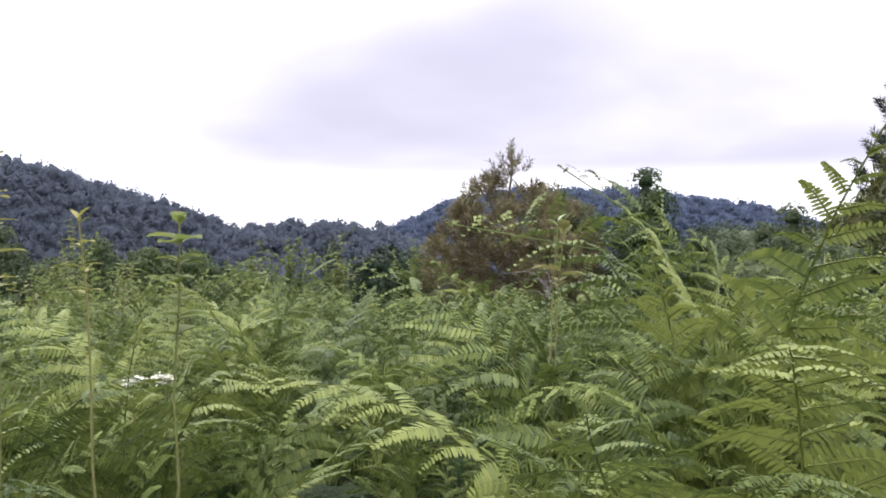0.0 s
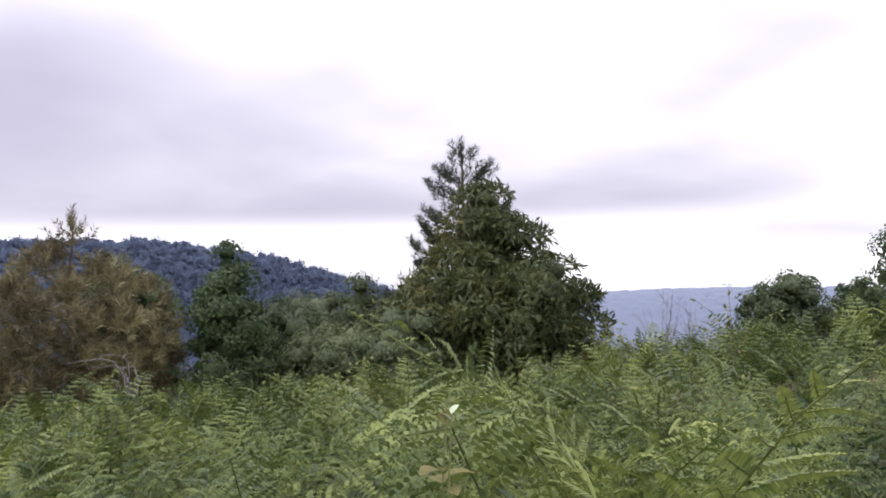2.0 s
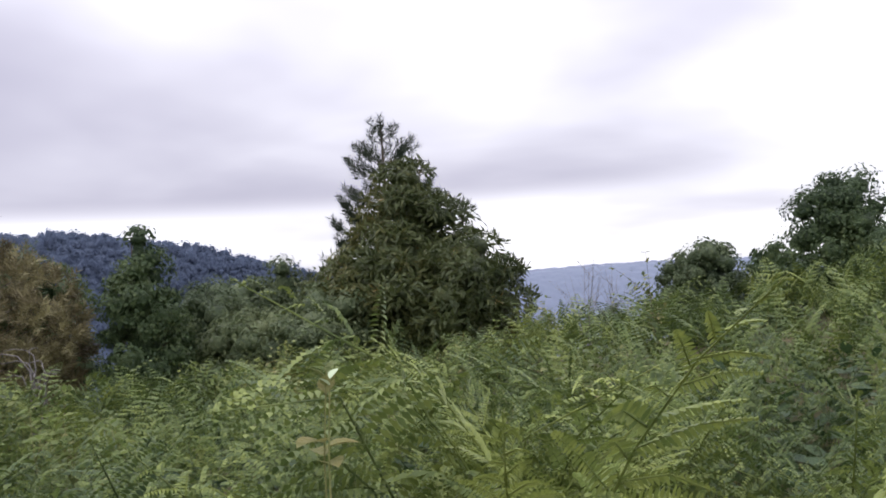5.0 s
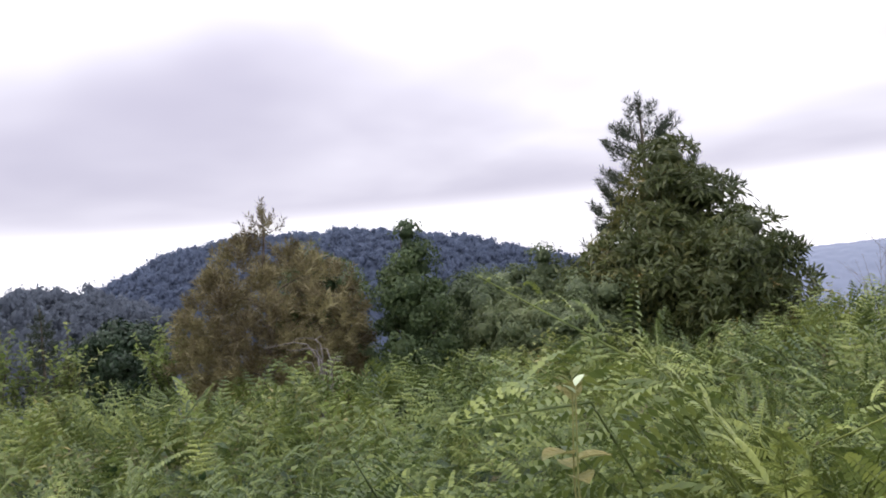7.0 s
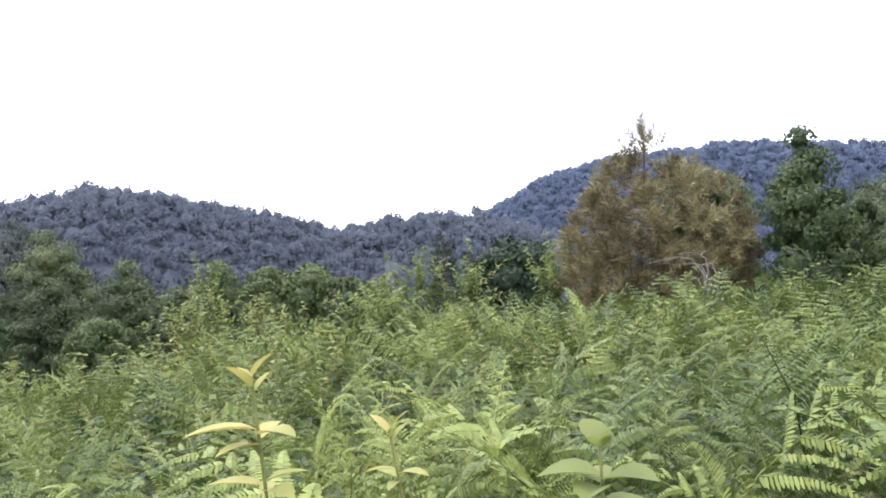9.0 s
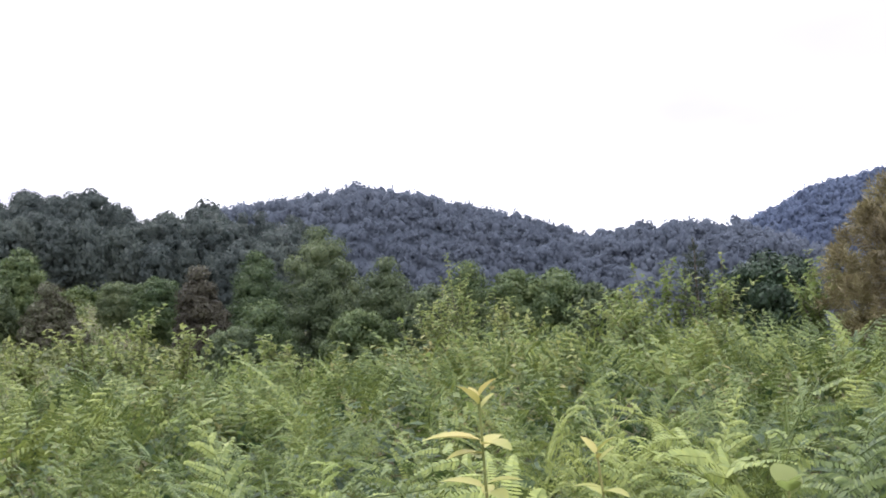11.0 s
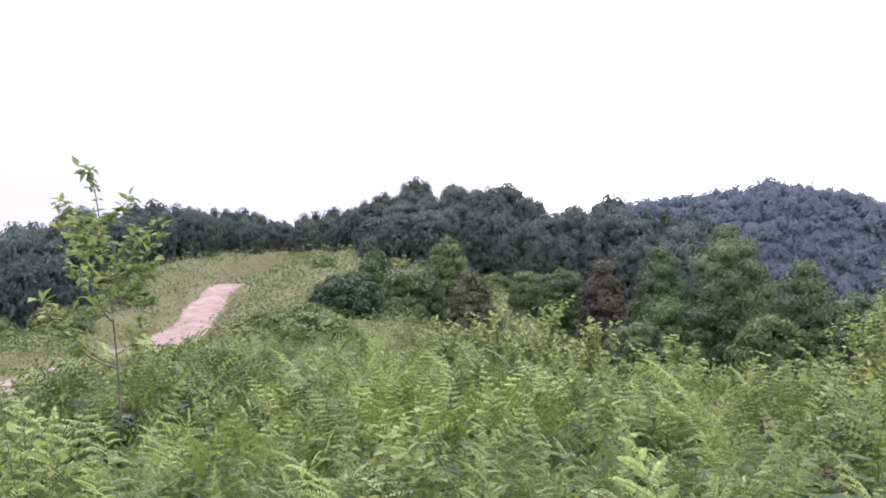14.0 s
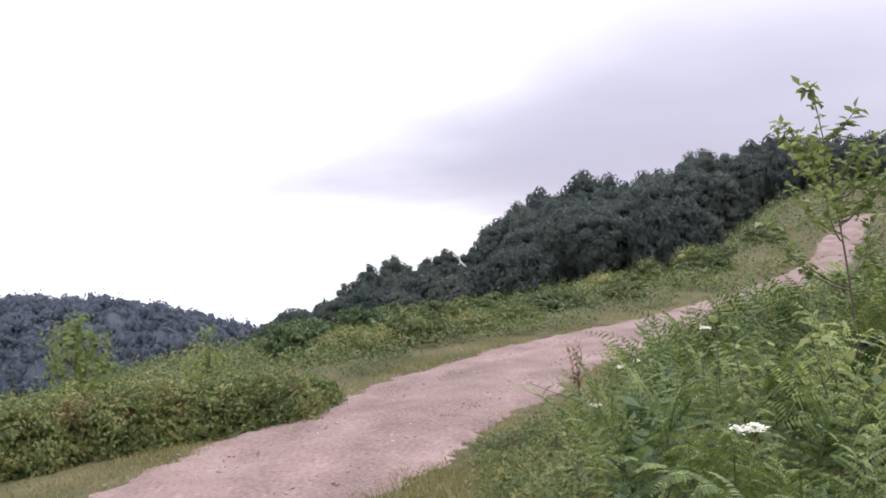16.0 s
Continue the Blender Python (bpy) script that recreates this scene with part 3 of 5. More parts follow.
# young fronds, still curled at the tip
YOUNG = []
for q in range(4):
    st, bl = frond(g, 1.0, 14, 0.0085, 0.12, g.uniform(2.6, 3.6))
    YOUNG.append((mesh_np("stalk", *st, M_FERN_STEM, True), mesh_np("frond", *bl, M_FERN_YOUNG)))
yx, yy = field_points(g, 0.9, 3.0, 3.2)
ok = fern_ground(yx, yy) & (off_path(yx, yy) > 1.05) & (np.degrees(np.arctan2(-(yx + 1.25), yy - 0.05)) < 66)
for x, y in zip(yx[ok], yy[ok]):
    st, bl = YOUNG[int(g.integers(4))]
    h = float(fern_height(np.array([x]), np.array([y]))[0]) * g.uniform(0.72, 0.98)
    f = new("young_fern", None)
    part("stalk", st, f)
    part("frond", bl, f)
    f.matrix_basis = Matrix.LocRotScale((x, y, gz1(x, y) - 0.02), Euler((g.normal() * 0.1, g.normal() * 0.1, g.uniform(0, 6.283))), (h, h, h))
    tagged(f, "young yellow-green bracken frond curled at its tip", "fern", "curled young ferns")


def place(template, x, y, z, turn, size, lean=None):
    """Copies of a template (verts, faces) at many places, as one array; lean: slopes (n, 2) by which each tips over."""
    v, f = template
    c, s = np.cos(turn)[:, None], np.sin(turn)[:, None]
    vx, vy, vz = v[:, 0][None] * size[:, None], v[:, 1][None] * size[:, None], v[:, 2][None] * size[:, None]
    if lean is not None:
        vx, vy = vx + vz * lean[:, :1], vy + vz * lean[:, 1:]
    out = np.stack([vx * c - vy * s + x[:, None], vx * s + vy * c + y[:, None], vz + z[:, None]], -1).reshape(-1, 3)
    return out, (f[None] + (np.arange(len(x)) * len(v))[:, None, None]).reshape(-1, f.shape[1])


# the rest of the bracken, out to the trees
mx_, my_ = field_points(g, 3.8, 6.8, 13.0)
keep = fern_ground(mx_, my_)
mx_, my_ = mx_[keep], my_[keep]
extra = order[near_n:]
mx_, my_ = np.concatenate([mx_, nx[extra]]), np.concatenate([my_, ny[extra]])
fx, fy = field_points(g, 6.8, 14.0, 7.5)
fx2, fy2 = field_points(g, 14.0, 27.0, 1.6, 40.0, 78.0)
fx3, fy3 = field_points(g, 14.0, 24.0, 2.0, -78.0, -42.0)
fx, fy = np.concatenate([fx, fx2, fx3]), np.concatenate([fy, fy2, fy3])
keep = fern_ground(fx, fy)
fx, fy = fx[keep], fy[keep]
pieces, stems = [], []
MID = [frond(g, 1.0, 11, 0.0145, fine=False) for q in range(14)]
LOW = [plain_frond(g, 1.0) for q in range(9)]
for kinds, xs, ys in ((MID, mx_, my_), (LOW, fx, fy)):
    pick = g.integers(len(kinds), size=len(xs))
    low_h, top_h = (0.62, 1.06) if kinds is MID else (0.74, 1.05)
    for k, (st, bl) in enumerate(kinds):
        m = pick == k
        x, y = xs[m], ys[m]
        h = fern_height(x, y) * g.uniform(low_h, top_h, len(x)) * clump(x, y)
        turn = g.uniform(0, 6.283, len(x))
        z = ground_z(x, y) - 0.02
        lean = g.normal(size=(len(x), 2)) * 0.13
        pieces.append(place(bl, x, y, z, turn, h, lean))
        stems.append(place(st, x, y, z, turn, h, lean))
bracken = new("bracken", mesh_np("bracken", *join(*pieces), M_FERN))
tagged(bracken, "dense green bracken covering the hilltop", "bracken", kind="stuff")
bstems = new("bracken_stalks", mesh_np("bracken_stalks", *join(*stems), M_FERN_STEM))
tagged(bstems, "thin green bracken stalks under the fronds", "stalks", kind="stuff")

# low undergrowth that closes the floor below the fronds, its colour darkened as shade
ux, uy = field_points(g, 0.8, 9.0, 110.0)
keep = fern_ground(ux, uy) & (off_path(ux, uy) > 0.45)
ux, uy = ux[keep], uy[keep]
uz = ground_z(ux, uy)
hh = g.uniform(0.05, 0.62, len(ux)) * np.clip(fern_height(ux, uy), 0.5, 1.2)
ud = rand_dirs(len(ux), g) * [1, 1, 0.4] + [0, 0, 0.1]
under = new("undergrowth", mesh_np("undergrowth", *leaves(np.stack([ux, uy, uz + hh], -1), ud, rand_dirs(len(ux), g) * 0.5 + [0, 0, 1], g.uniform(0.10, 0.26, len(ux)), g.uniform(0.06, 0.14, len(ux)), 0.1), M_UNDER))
tagged(under, "low leaves and litter, coloured dark for the shade under the bracken", "undergrowth", kind="stuff")


# ---- trees and shrubs ----

def envelope(shape, u):
    return np.interp(u, np.linspace(0, 1, 41), [shape(q) for q in np.linspace(0, 1, 41)])


def bough_centres(g, count, height, low, radius, shape, inset=0.8):
    """Evenly strewn middles of a crown's leafy boughs, and their common size."""
    n = count * 14
    u = g.random(n * 3)
    u = u[g.random(n * 3) < envelope(shape, u) + 0.05][:n]
    a = g.uniform(0, 2 * np.pi, len(u))
    r = radius * envelope(shape, u) * inset * g.uniform(0.82, 1.12, len(u))
    p = np.stack([r * np.cos(a), r * np.sin(a), low + u * (height - low) * 0.95], -1)
    top = int(np.argmax(p[:, 2]))
    pick, far = [top], np.linalg.norm(p - p[top], axis=1)
    while len(pick) < count:
        i = int(np.argmax(far * g.uniform(0.75, 1.0, len(p))))
        pick.append(i)
        far = np.minimum(far, np.linalg.norm(p - p[i], axis=1))
    area = 2 * np.pi * radius * envelope(shape, np.linspace(0, 1, 20)).mean() * (height - low) + 2 * radius ** 2
    return p[pick], 0.60 * math.sqrt(area / count)


def lump(rows=6, sides=8):
    """A small closed ball, as quads."""
    th = np.linspace(0.12, np.pi - 0.12, rows)
    ph = np.linspace(0, 2 * np.pi, sides, endpoint=False)
    t, p = np.meshgrid(th, ph, indexing="ij")
    v = np.stack([np.sin(t) * np.cos(p), np.sin(t) * np.sin(p), np.cos(t)], -1).reshape(-1, 3)
    i, j = np.meshgrid(np.arange(rows - 1), np.arange(sides), indexing="ij")
    f = np.stack([i * sides + j, (i + 1) * sides + j, (i + 1) * sides + (j + 1) % sides, i * sides + (j + 1) % sides], -1).reshape(-1, 4)
    return v, f


BALL = lump()


def leafy_boughs(g, cen, size, per, leaf_l, leaf_w, flat=0.78, core=0.6, out=0.35, droop=0.15, ragged=0.3, loose=0.5):
    """Rounded boughs of leaves laid on their outer sides like tiles, each round a closed inner mass."""
    n = len(cen)
    sz = size * g.uniform(0.65, 1.3, n)
    axis = np.array([cen[:, 0].mean(), cen[:, 1].mean()])
    away = cen - np.column_stack([np.tile(axis, (n, 1)), cen[:, 2] - 0.35 * size])
    away = unit(away)
    c, s, w = np.repeat(cen, per, 0), np.repeat(sz, per), np.repeat(away, per, 0)
    d = unit(rand_dirs(n * per, g) + 0.55 * w + [0, 0, 0.25])
    m = len(c)
    base = c + d * (s * (1 - 0.3 * g.random(m) ** 2 + ragged * np.minimum(np.abs(g.normal(size=m)), 1.6) ** 2 * 0.28))[:, None] * [1, 1, flat]
    tang = unit(np.cross(d, rand_dirs(m, g)))
    way = tang + d * out + [0, 0, -droop]
    lv = leaves(base, way, 0.85 * d + 0.3 * w + loose * rand_dirs(m, g), leaf_l * g.uniform(0.6, 1.25, m), leaf_w * g.uniform(0.7, 1.2, m), 0.15, 0.45, 0.12)
    bv, bf = BALL
    cv = cen[:, None] + bv[None] * (1 + 0.14 * g.normal(size=(n, len(bv), 1))) * (sz * core)[:, None, None] * [1, 1, flat]
    cf = (bf[None] + (np.arange(n) * len(bv))[:, None, None]).reshape(-1, 4)
    return join(lv, (cv.reshape(-1, 3), cf)), base, d


def branches(g, tips, height, trunk_r, low, count=26):
    """A tapered trunk and limbs that reach towards some of the crown's points."""
    zs = np.linspace(0, height * 0.93, 9)
    sway = np.cumsum(g.normal(size=(9, 2)) * 0.012 * height, 0)
    sway[0] = 0
    trunk = tube(np.column_stack([sway, zs]), np.linspace(trunk_r, trunk_r * 0.12, 9), 7)
    limbs = []
    for p in tips[g.integers(len(tips), size=count)]:
        z0 = max(low * 0.6, p[2] - np.hypot(p[0], p[1]) * g.uniform(0.5, 1.0))
        z0 = min(z0, height * 0.85)
        c = np.array([np.interp(z0, zs, sway[:, 0]), np.interp(z0, zs, sway[:, 1]), z0])
        t = np.linspace(0, 1, 5)[:, None]
        pts = c + (p - c) * t + np.array([0, 0, 0.06 * height]) * (t * (1 - t)) + g.normal(size=(5, 3)) * 0.012 * height * t
        limbs.append(tube(pts, np.linspace(trunk_r * 0.35 * (1 - z0 / height) + 0.008, 0.004, 5), 4))
    return trunk, limbs


def broadleaf(name, label, category, x, y, height, radius, shape, leaf_mat, clusters, per, leaf_l, leaf_w, seed, low=0.25, group="",
              droop=0.15, trunk_r=None, limbs=22, z=None, out=0.35, core=0.6, boughs=36, flat=0.78, inset=0.8, ragged=0.3, loose=0.7, catkins=0, split=True):
    """A broadleaved tree or bush: trunk, branches and a crown of small leaves in rounded boughs."""
    g = np.random.default_rng(seed)
    low_z = low * height
    cen, size = bough_centres(g, boughs, height, low_z, radius, shape, inset)
    trunk_r = trunk_r or 0.018 * height
    tr, li = branches(g, cen, height, trunk_r, low_z, limbs)
    lv, pts, away0 = leafy_boughs(g, cen, size, max(8, clusters * per // boughs), leaf_l, leaf_w, flat, core, out, droop, ragged, loose)
    heart_z = np.linspace(0.06, 0.8, 5)
    heart = np.column_stack([np.zeros((5, 2)), low_z + heart_z * (height - low_z)])
    hv, hf = BALL
    hs = np.stack([np.maximum(envelope(shape, heart_z), 0.15) * radius * core * 0.8] * 2 + [np.full(5, 0.16 * (height - low_z))], -1)
    lv = join(lv, ((heart[:, None] + hv[None] * hs[:, None] * (1 + 0.1 * g.normal(size=(5, len(hv), 1)))).reshape(-1, 3), (hf[None] + (np.arange(5) * len(hv))[:, None, None]).reshape(-1, 4)))
    lv[0][:, 2] = np.maximum(lv[0][:, 2], 0.02)
    t = new(name, None)
    t.location = (x, y, (gz1(x, y) if z is None else z) - 0.05)
    part("trunk", mesh_np("trunk", *tr, M_BARK, True), t)
    if split:
        for one in li:
            part("branch", mesh_np("branch", *one, M_BARK, True), t)
    else:
        part("branchwork", mesh_np("branchwork", *join(*li), M_BARK, True), t)["kind"] = "stuff"
    part("crown", mesh_np("crown", *lv, leaf_mat), t)
    if catkins:
        i = g.integers(len(pts), size=catkins)
        c = np.repeat(pts[i] + away0[i] * 0.06, 5, 0)
        m = len(c)
        part("catkins", mesh_np("catkins", *leaves(c + g.normal(size=c.shape) * 0.03, rand_dirs(m, g) + np.repeat(away0[i], 5, 0) * 1.2, rand_dirs(m, g), 0.15 * g.uniform(0.7, 1.2, m), 0.014, 0.2, 0.5, 0.3), M_CATKIN), t, "yellowish-brown catkins")["kind"] = "stuff"
    tagged(t, label, category, group)
    return t



def pine(name, label, x, y, height, radius, mat, seed, whorls=14, arms=6, tuft=0.2, needles=40, twig=0.22, low=0.05, shape=None, rise=0.35, clumps=0, clump_shape=None, brushes=16, needle_w=0.012):
    """A young pine: whorls of branches that turn up at their ends, each twig ending in a round brush of needles."""
    g = np.random.default_rng(seed)
    zs = np.linspace(0, height, 10)
    sway = np.cumsum(g.normal(size=(10, 2)) * 0.006 * height, 0)
    sway[0] = 0
    sway -= sway[-1] * (zs / height)[:, None]
    wood = [tube(np.column_stack([sway, zs]), np.linspace(0.016 * height, 0.003 * height, 10), 7)]
    cs, ds = [], []

    def brush(p, d):
        cs.append(p)
        ds.append(d)

    for k in np.linspace(0, 0.05 * height, 3):
        brush(np.array([0, 0, height - k]), np.array([0, 0, 1.0]))
    for w in range(whorls):
        u = low + (0.965 - low) * ((w + 0.4) / whorls) ** 0.92
        if clumps and 0.35 < u < 0.84:
            continue
        a0 = g.uniform(0, 6.28)
        for q in range(arms if u < 0.85 else 4):
            a = a0 + 6.283 / (arms if u < 0.85 else 4) * q + g.normal() * 0.22
            le = radius * shape(u) * g.uniform(0.72, 1.1)
            z0 = min(u * height + g.normal() * 0.03, height * 0.98)
            c = np.array([np.interp(z0, zs, sway[:, 0]), np.interp(z0, zs, sway[:, 1]), z0])
            t = np.linspace(0, 1, 6)
            lift = le * (rise + 0.5 * max(0, u - 0.75) / 0.25)
            pts = c + np.stack([np.cos(a) * le * t, np.sin(a) * le * t, lift * t ** 2.0], -1)
            wood.append(tube(pts, np.linspace(0.006 + 0.006 * (1 - u), 0.004, 6), 4))
            tip = unit(pts[-1] - pts[-2] + np.array([0, 0, 0.6 * le / 5]))
            brush(pts[-1], tip)
            m = int(le / twig)
            for b in range(m):
                k = 1 - 0.72 * (b + 0.6) / max(m, 1)
                o = np.stack([np.interp(k, t, pts[:, i]) for i in range(3)])
                for sg in (-1, 1):
                    sl = twig * g.uniform(0.7, 1.5) * (1.15 - 0.35 * k)
                    d = unit(np.array([-math.sin(a) * sg, math.cos(a) * sg, 0.0]) * 0.8 + np.array([math.cos(a), math.sin(a), 0]) * 0.6 + np.array([0, 0, g.uniform(0.2, 0.9)]))
                    brush(o + d * sl, unit(d + [0, 0, 0.5]))
                    if sl > 0.9 * twig:
                        brush(o + d * sl * 0.5 + g.normal(size=3) * 0.04, unit(d + [0, 0, 0.5]))
    if clumps:
        mid, size = bough_centres(g, clumps, height * 0.86, low * height, radius, clump_shape, 0.84)
        sz = size * g.uniform(0.55, 1.15, clumps)
        for c, z in zip(mid, sz):
            wood.append(tube(np.linspace([0, 0, max(0.1, c[2] - 0.4 * np.hypot(c[0], c[1]))], c, 5), np.linspace(0.014, 0.004, 5), 4))
            for d in unit(rand_dirs(brushes, g) + [0, 0, 0.45] + 0.5 * unit(c * [1, 1, 0])):
                brush(c + d * z * g.uniform(0.75, 1.1), unit(d + [0, 0, 0.45]))
    cen, dirs = np.array(cs), unit(np.array(ds))
    n = len(cen) * needles
    at, ax = np.repeat(cen, needles, 0), np.repeat(dirs, needles, 0)
    k = np.tile(np.linspace(-0.75, 0.35, needles), len(cen))
    base = at + ax * (k * tuft)[:, None]
    side = unit(np.cross(ax, rand_dirs(n, g)))
    nd = leaves(base, side * 0.8 + ax * (0.65 + 0.4 * (k > 0.2))[:, None], rand_dirs(n, g), tuft * g.uniform(0.45, 0.7, n), needle_w, 0.05, 0.4)
    t = new(name, None)
    t.location = (x, y, gz1(x, y) - 0.05)
    part("trunk", mesh_np("trunk", *wood[0], M_BARK, True), t)
    for one in wood[1:]:
        part("branch", mesh_np("branch", *one, M_BARK, True), t)
    part("needles", mesh_np("needles", *nd, mat), t)
    return tagged(t, label, "pine tree")


def dome(u):
    return math.sqrt(max(0.0, 1 - (2 * u - 1) ** 2)) ** 0.7


def cone(u):
    return min(1.0, (1 - u) ** 0.75 * 1.05) * min(1.0, 0.55 + u * 3)


def broad_pine(u):
    return float(np.interp(u, (0, 0.1, 0.25, 0.42, 0.55, 0.68, 0.78, 0.83, 0.86, 1), (0.78, 0.82, 0.90, 0.95, 0.88, 0.66, 0.34, 0.13, 0.21, 0.06)))


def broad_clumps(u):
    return float(np.interp(u, (0, 0.15, 0.4, 0.6, 0.75, 0.88, 1), (0.72, 0.88, 1.0, 0.95, 0.74, 0.45, 0.12)))


def chestnut_shape(u):
    return (1 - u ** 1.25) ** 0.8 * (0.86 + 0.14 * math.sin(u * 16)) * min(1.0, 0.75 + u)


def ragged_tree(u):
    return (1 - u ** 1.6) ** 0.8 * min(1.0, 0.6 + 1.5 * u)


def peaked(u):
    return (1 - u ** 1.5) ** 0.6 * min(1.0, 0.75 + 1.3 * u)


def egg(u):
    return math.sqrt(max(0.0, 1 - abs(2 * u ** 0.75 - 1) ** 2.4))


def column(u):
    return (1 - u ** 2.2) ** 0.6 * min(1.0, 0.55 + 1.6 * u)


def shrub_shape(u):
    return (1 - u) ** 0.5 * (0.8 + 0.4 * u)


def top_height(az, r, el, sink=0.0):
    """Height over the ground of a thing whose top stands at that elevation."""
    x, y = polar(az, r)
    return x, y, 1.95 + r * math.tan(radians(el)) - gz1(x, y)


# along the near edge of the drop
x, y = 1.33, 16.2
h = 3.64 - gz1(x, y)
pine("pine_tree", "young pine with needles browned all over", x, y, h, 1.58, M_BROWN, 21, whorls=13, arms=5, tuft=0.25, needles=36, twig=0.5, shape=broad_pine, rise=0.3, clumps=60, clump_shape=broad_clumps, brushes=24, needle_w=0.017)
x, y, h = top_height(-10.8, 17.6, 3.0)
broadleaf("shrub", "dark green shrub beside the browned pine", "shrub", x, y, h, 1.0, dome, M_DARKLEAF, 420, 18, 0.085, 0.05, 22, 0.05)
x, y, h = top_height(-17.2, 15.2, 4.3)
broadleaf("tree", "slender dark green tree with a ragged top", "tree", x, y, h, 0.76, ragged_tree, M_DARKLEAF, 520, 20, 0.085, 0.05, 23, 0.06, boughs=42, ragged=0.6, inset=0.85)
x, y, h = top_height(-26.2, 17.5, 1.6)
broadleaf("tree", "thin grey-green tree with a sparse tip", "tree", x, y, h, 0.85, ragged_tree, M_GREYLEAF, 380, 20, 0.085, 0.05, 24, 0.06, boughs=34, ragged=0.6)
for az, r, el, rr, sd in ((-20.6, 17.0, 0.2, 0.95, 25), (-23.4, 18.0, 0.6, 1.0, 26), (-29.3, 15.6, -0.6, 1.0, 27), (-24.0, 15.4, -1.8, 0.95, 28), (-28.0, 14.6, -2.2, 0.8, 29), (-38.5, 19.0, -1.6, 1.2, 30)):
    x, y, h = top_height(az, r, el)
    broadleaf("shrub", "grey-green leafy shrub among the young trees", "shrub", x, y, h, rr, dome, M_GREYLEAF, 380, 18, 0.08, 0.045, sd, 0.03, "shrubs along the drop", ragged=0.5)
x, y, h = top_height(-33.5, 18.2, 10.75)
pine("pine_tree", "dark pine with an open bushy-needled top", x, y, h, 2.1, M_PINE, 31, whorls=11, arms=5, tuft=0.29, needles=80, twig=0.42, shape=cone, rise=0.55, needle_w=0.014)
x, y, h = top_height(-35.0, 16.6, 7.5)
broadleaf("chestnut_tree", "sweet chestnut with long toothed leaves and yellowish catkins", "chestnut tree", x, y, h, 2.45, chestnut_shape, M_CHESTNUT, 1500, 14, 0.24, 0.055, 32, 0.03, droop=0.45, out=0.75, boughs=58, flat=0.6, core=0.6, inset=0.82, ragged=0.45, catkins=110)
x, y, h = top_height(-38.7, 15.6, 2.4)
broadleaf("chestnut_tree", "lower sweet chestnut bough clump with long leaves", "chestnut tree", x, y, h, 0.95, dome, M_CHESTNUT, 420, 14, 0.22, 0.05, 33, 0.04, droop=0.45, out=0.75, boughs=22, flat=0.6, core=0.6, ragged=0.45, catkins=30)
# right-hand rise
x, y, h = top_height(-62.8, 16.5, 4.6)
broadleaf("tree", "small round-headed dark green tree on the rise", "tree", x, y, h, 0.78, dome, M_DARKLEAF, 520, 18, 0.075, 0.045, 34, 0.0, ragged=0.6)
for az, r, el, rr, lab, mat, sd in ((-55.0, 14.5, 1.1, 0.5, "grey-green leafy shrub on the rise", M_GREYLEAF, 35), (-58.9, 15.0, 0.6, 0.42, "dark green shrub below the round tree", M_DARKLEAF, 36), (-66.2, 15.5, 1.6, 0.6, "dark green shrub beside the round tree", M_DARKLEAF, 37),
                                    (-53.2, 15.5, 0.4, 0.4, "grey-green leafy shrub on the rise", M_GREYLEAF, 38)):
    x, y, h = top_height(az, r, el)
    broadleaf("shrub", lab, "shrub", x, y, h, rr, dome, mat, 230, 16, 0.07, 0.04, sd, 0.0)


def twigs(name, label, category, x, y, height, stems, mat, seed, spread=0.5, leaf=None, group="", leaf_l=0.06, leaf_n=10, r0=0.008):
    """Upright stems that fork, bare or with a few leaves."""
    g = np.random.default_rng(seed)
    tips = []
    ob = new(name, None)
    ob.location = (x, y, gz1(x, y) - 0.03)
    for s in range(stems):
        a = g.uniform(0, 6.28)
        hh = height * g.uniform(0.6, 1.0)
        t = np.linspace(0, 1, 6)
        off = spread * g.uniform(0.2, 1.0)
        pts = np.stack([np.cos(a) * off * t ** 1.5, np.sin(a) * off * t ** 1.5, hh * t], -1) + g.normal(size=(6, 3)) * 0.015 * t[:, None]
        wood = [tube(pts, np.linspace(r0, r0 * 0.3, 6), 4)]
        tips.append(np.stack([np.interp(np.linspace(0.35, 1, leaf_n), t, pts[:, i]) for i in range(3)], -1))
        for b in range(3):
            k = g.uniform(0.4, 0.85)
            c = np.array([np.interp(k, t, pts[:, i]) for i in range(3)])
            e = c + np.array([g.normal() * 0.5, g.normal() * 0.5, 0.9]) * height * 0.22
            wood.append(tube(np.linspace(c, e, 4) + g.normal(size=(4, 3)) * 0.006, np.linspace(r0 * 0.5, r0 * 0.2, 4), 3))
            tips.append(np.linspace(c, e, max(3, leaf_n // 2)))
        part("stem", mesh_np("stem", *join(*wood), mat, True), ob)
    if leaf is not None:
        p = np.concatenate(tips)
        n = len(p) * 2
        base = np.repeat(p, 2, 0)
        d = unit(rand_dirs(n, g) * [1, 1, 0.5] + [0, 0, 0.15])
        part("foliage", mesh_np("foliage", *leaves(base, d, rand_dirs(n, g) * 0.4 + [0, 0, 1], leaf_l * g.uniform(0.6, 1.25, n), leaf_l * 0.62 * g.uniform(0.8, 1.1, n), 0.12, 0.42, 0.12), leaf), ob)
    return tagged(ob, label, category, group)


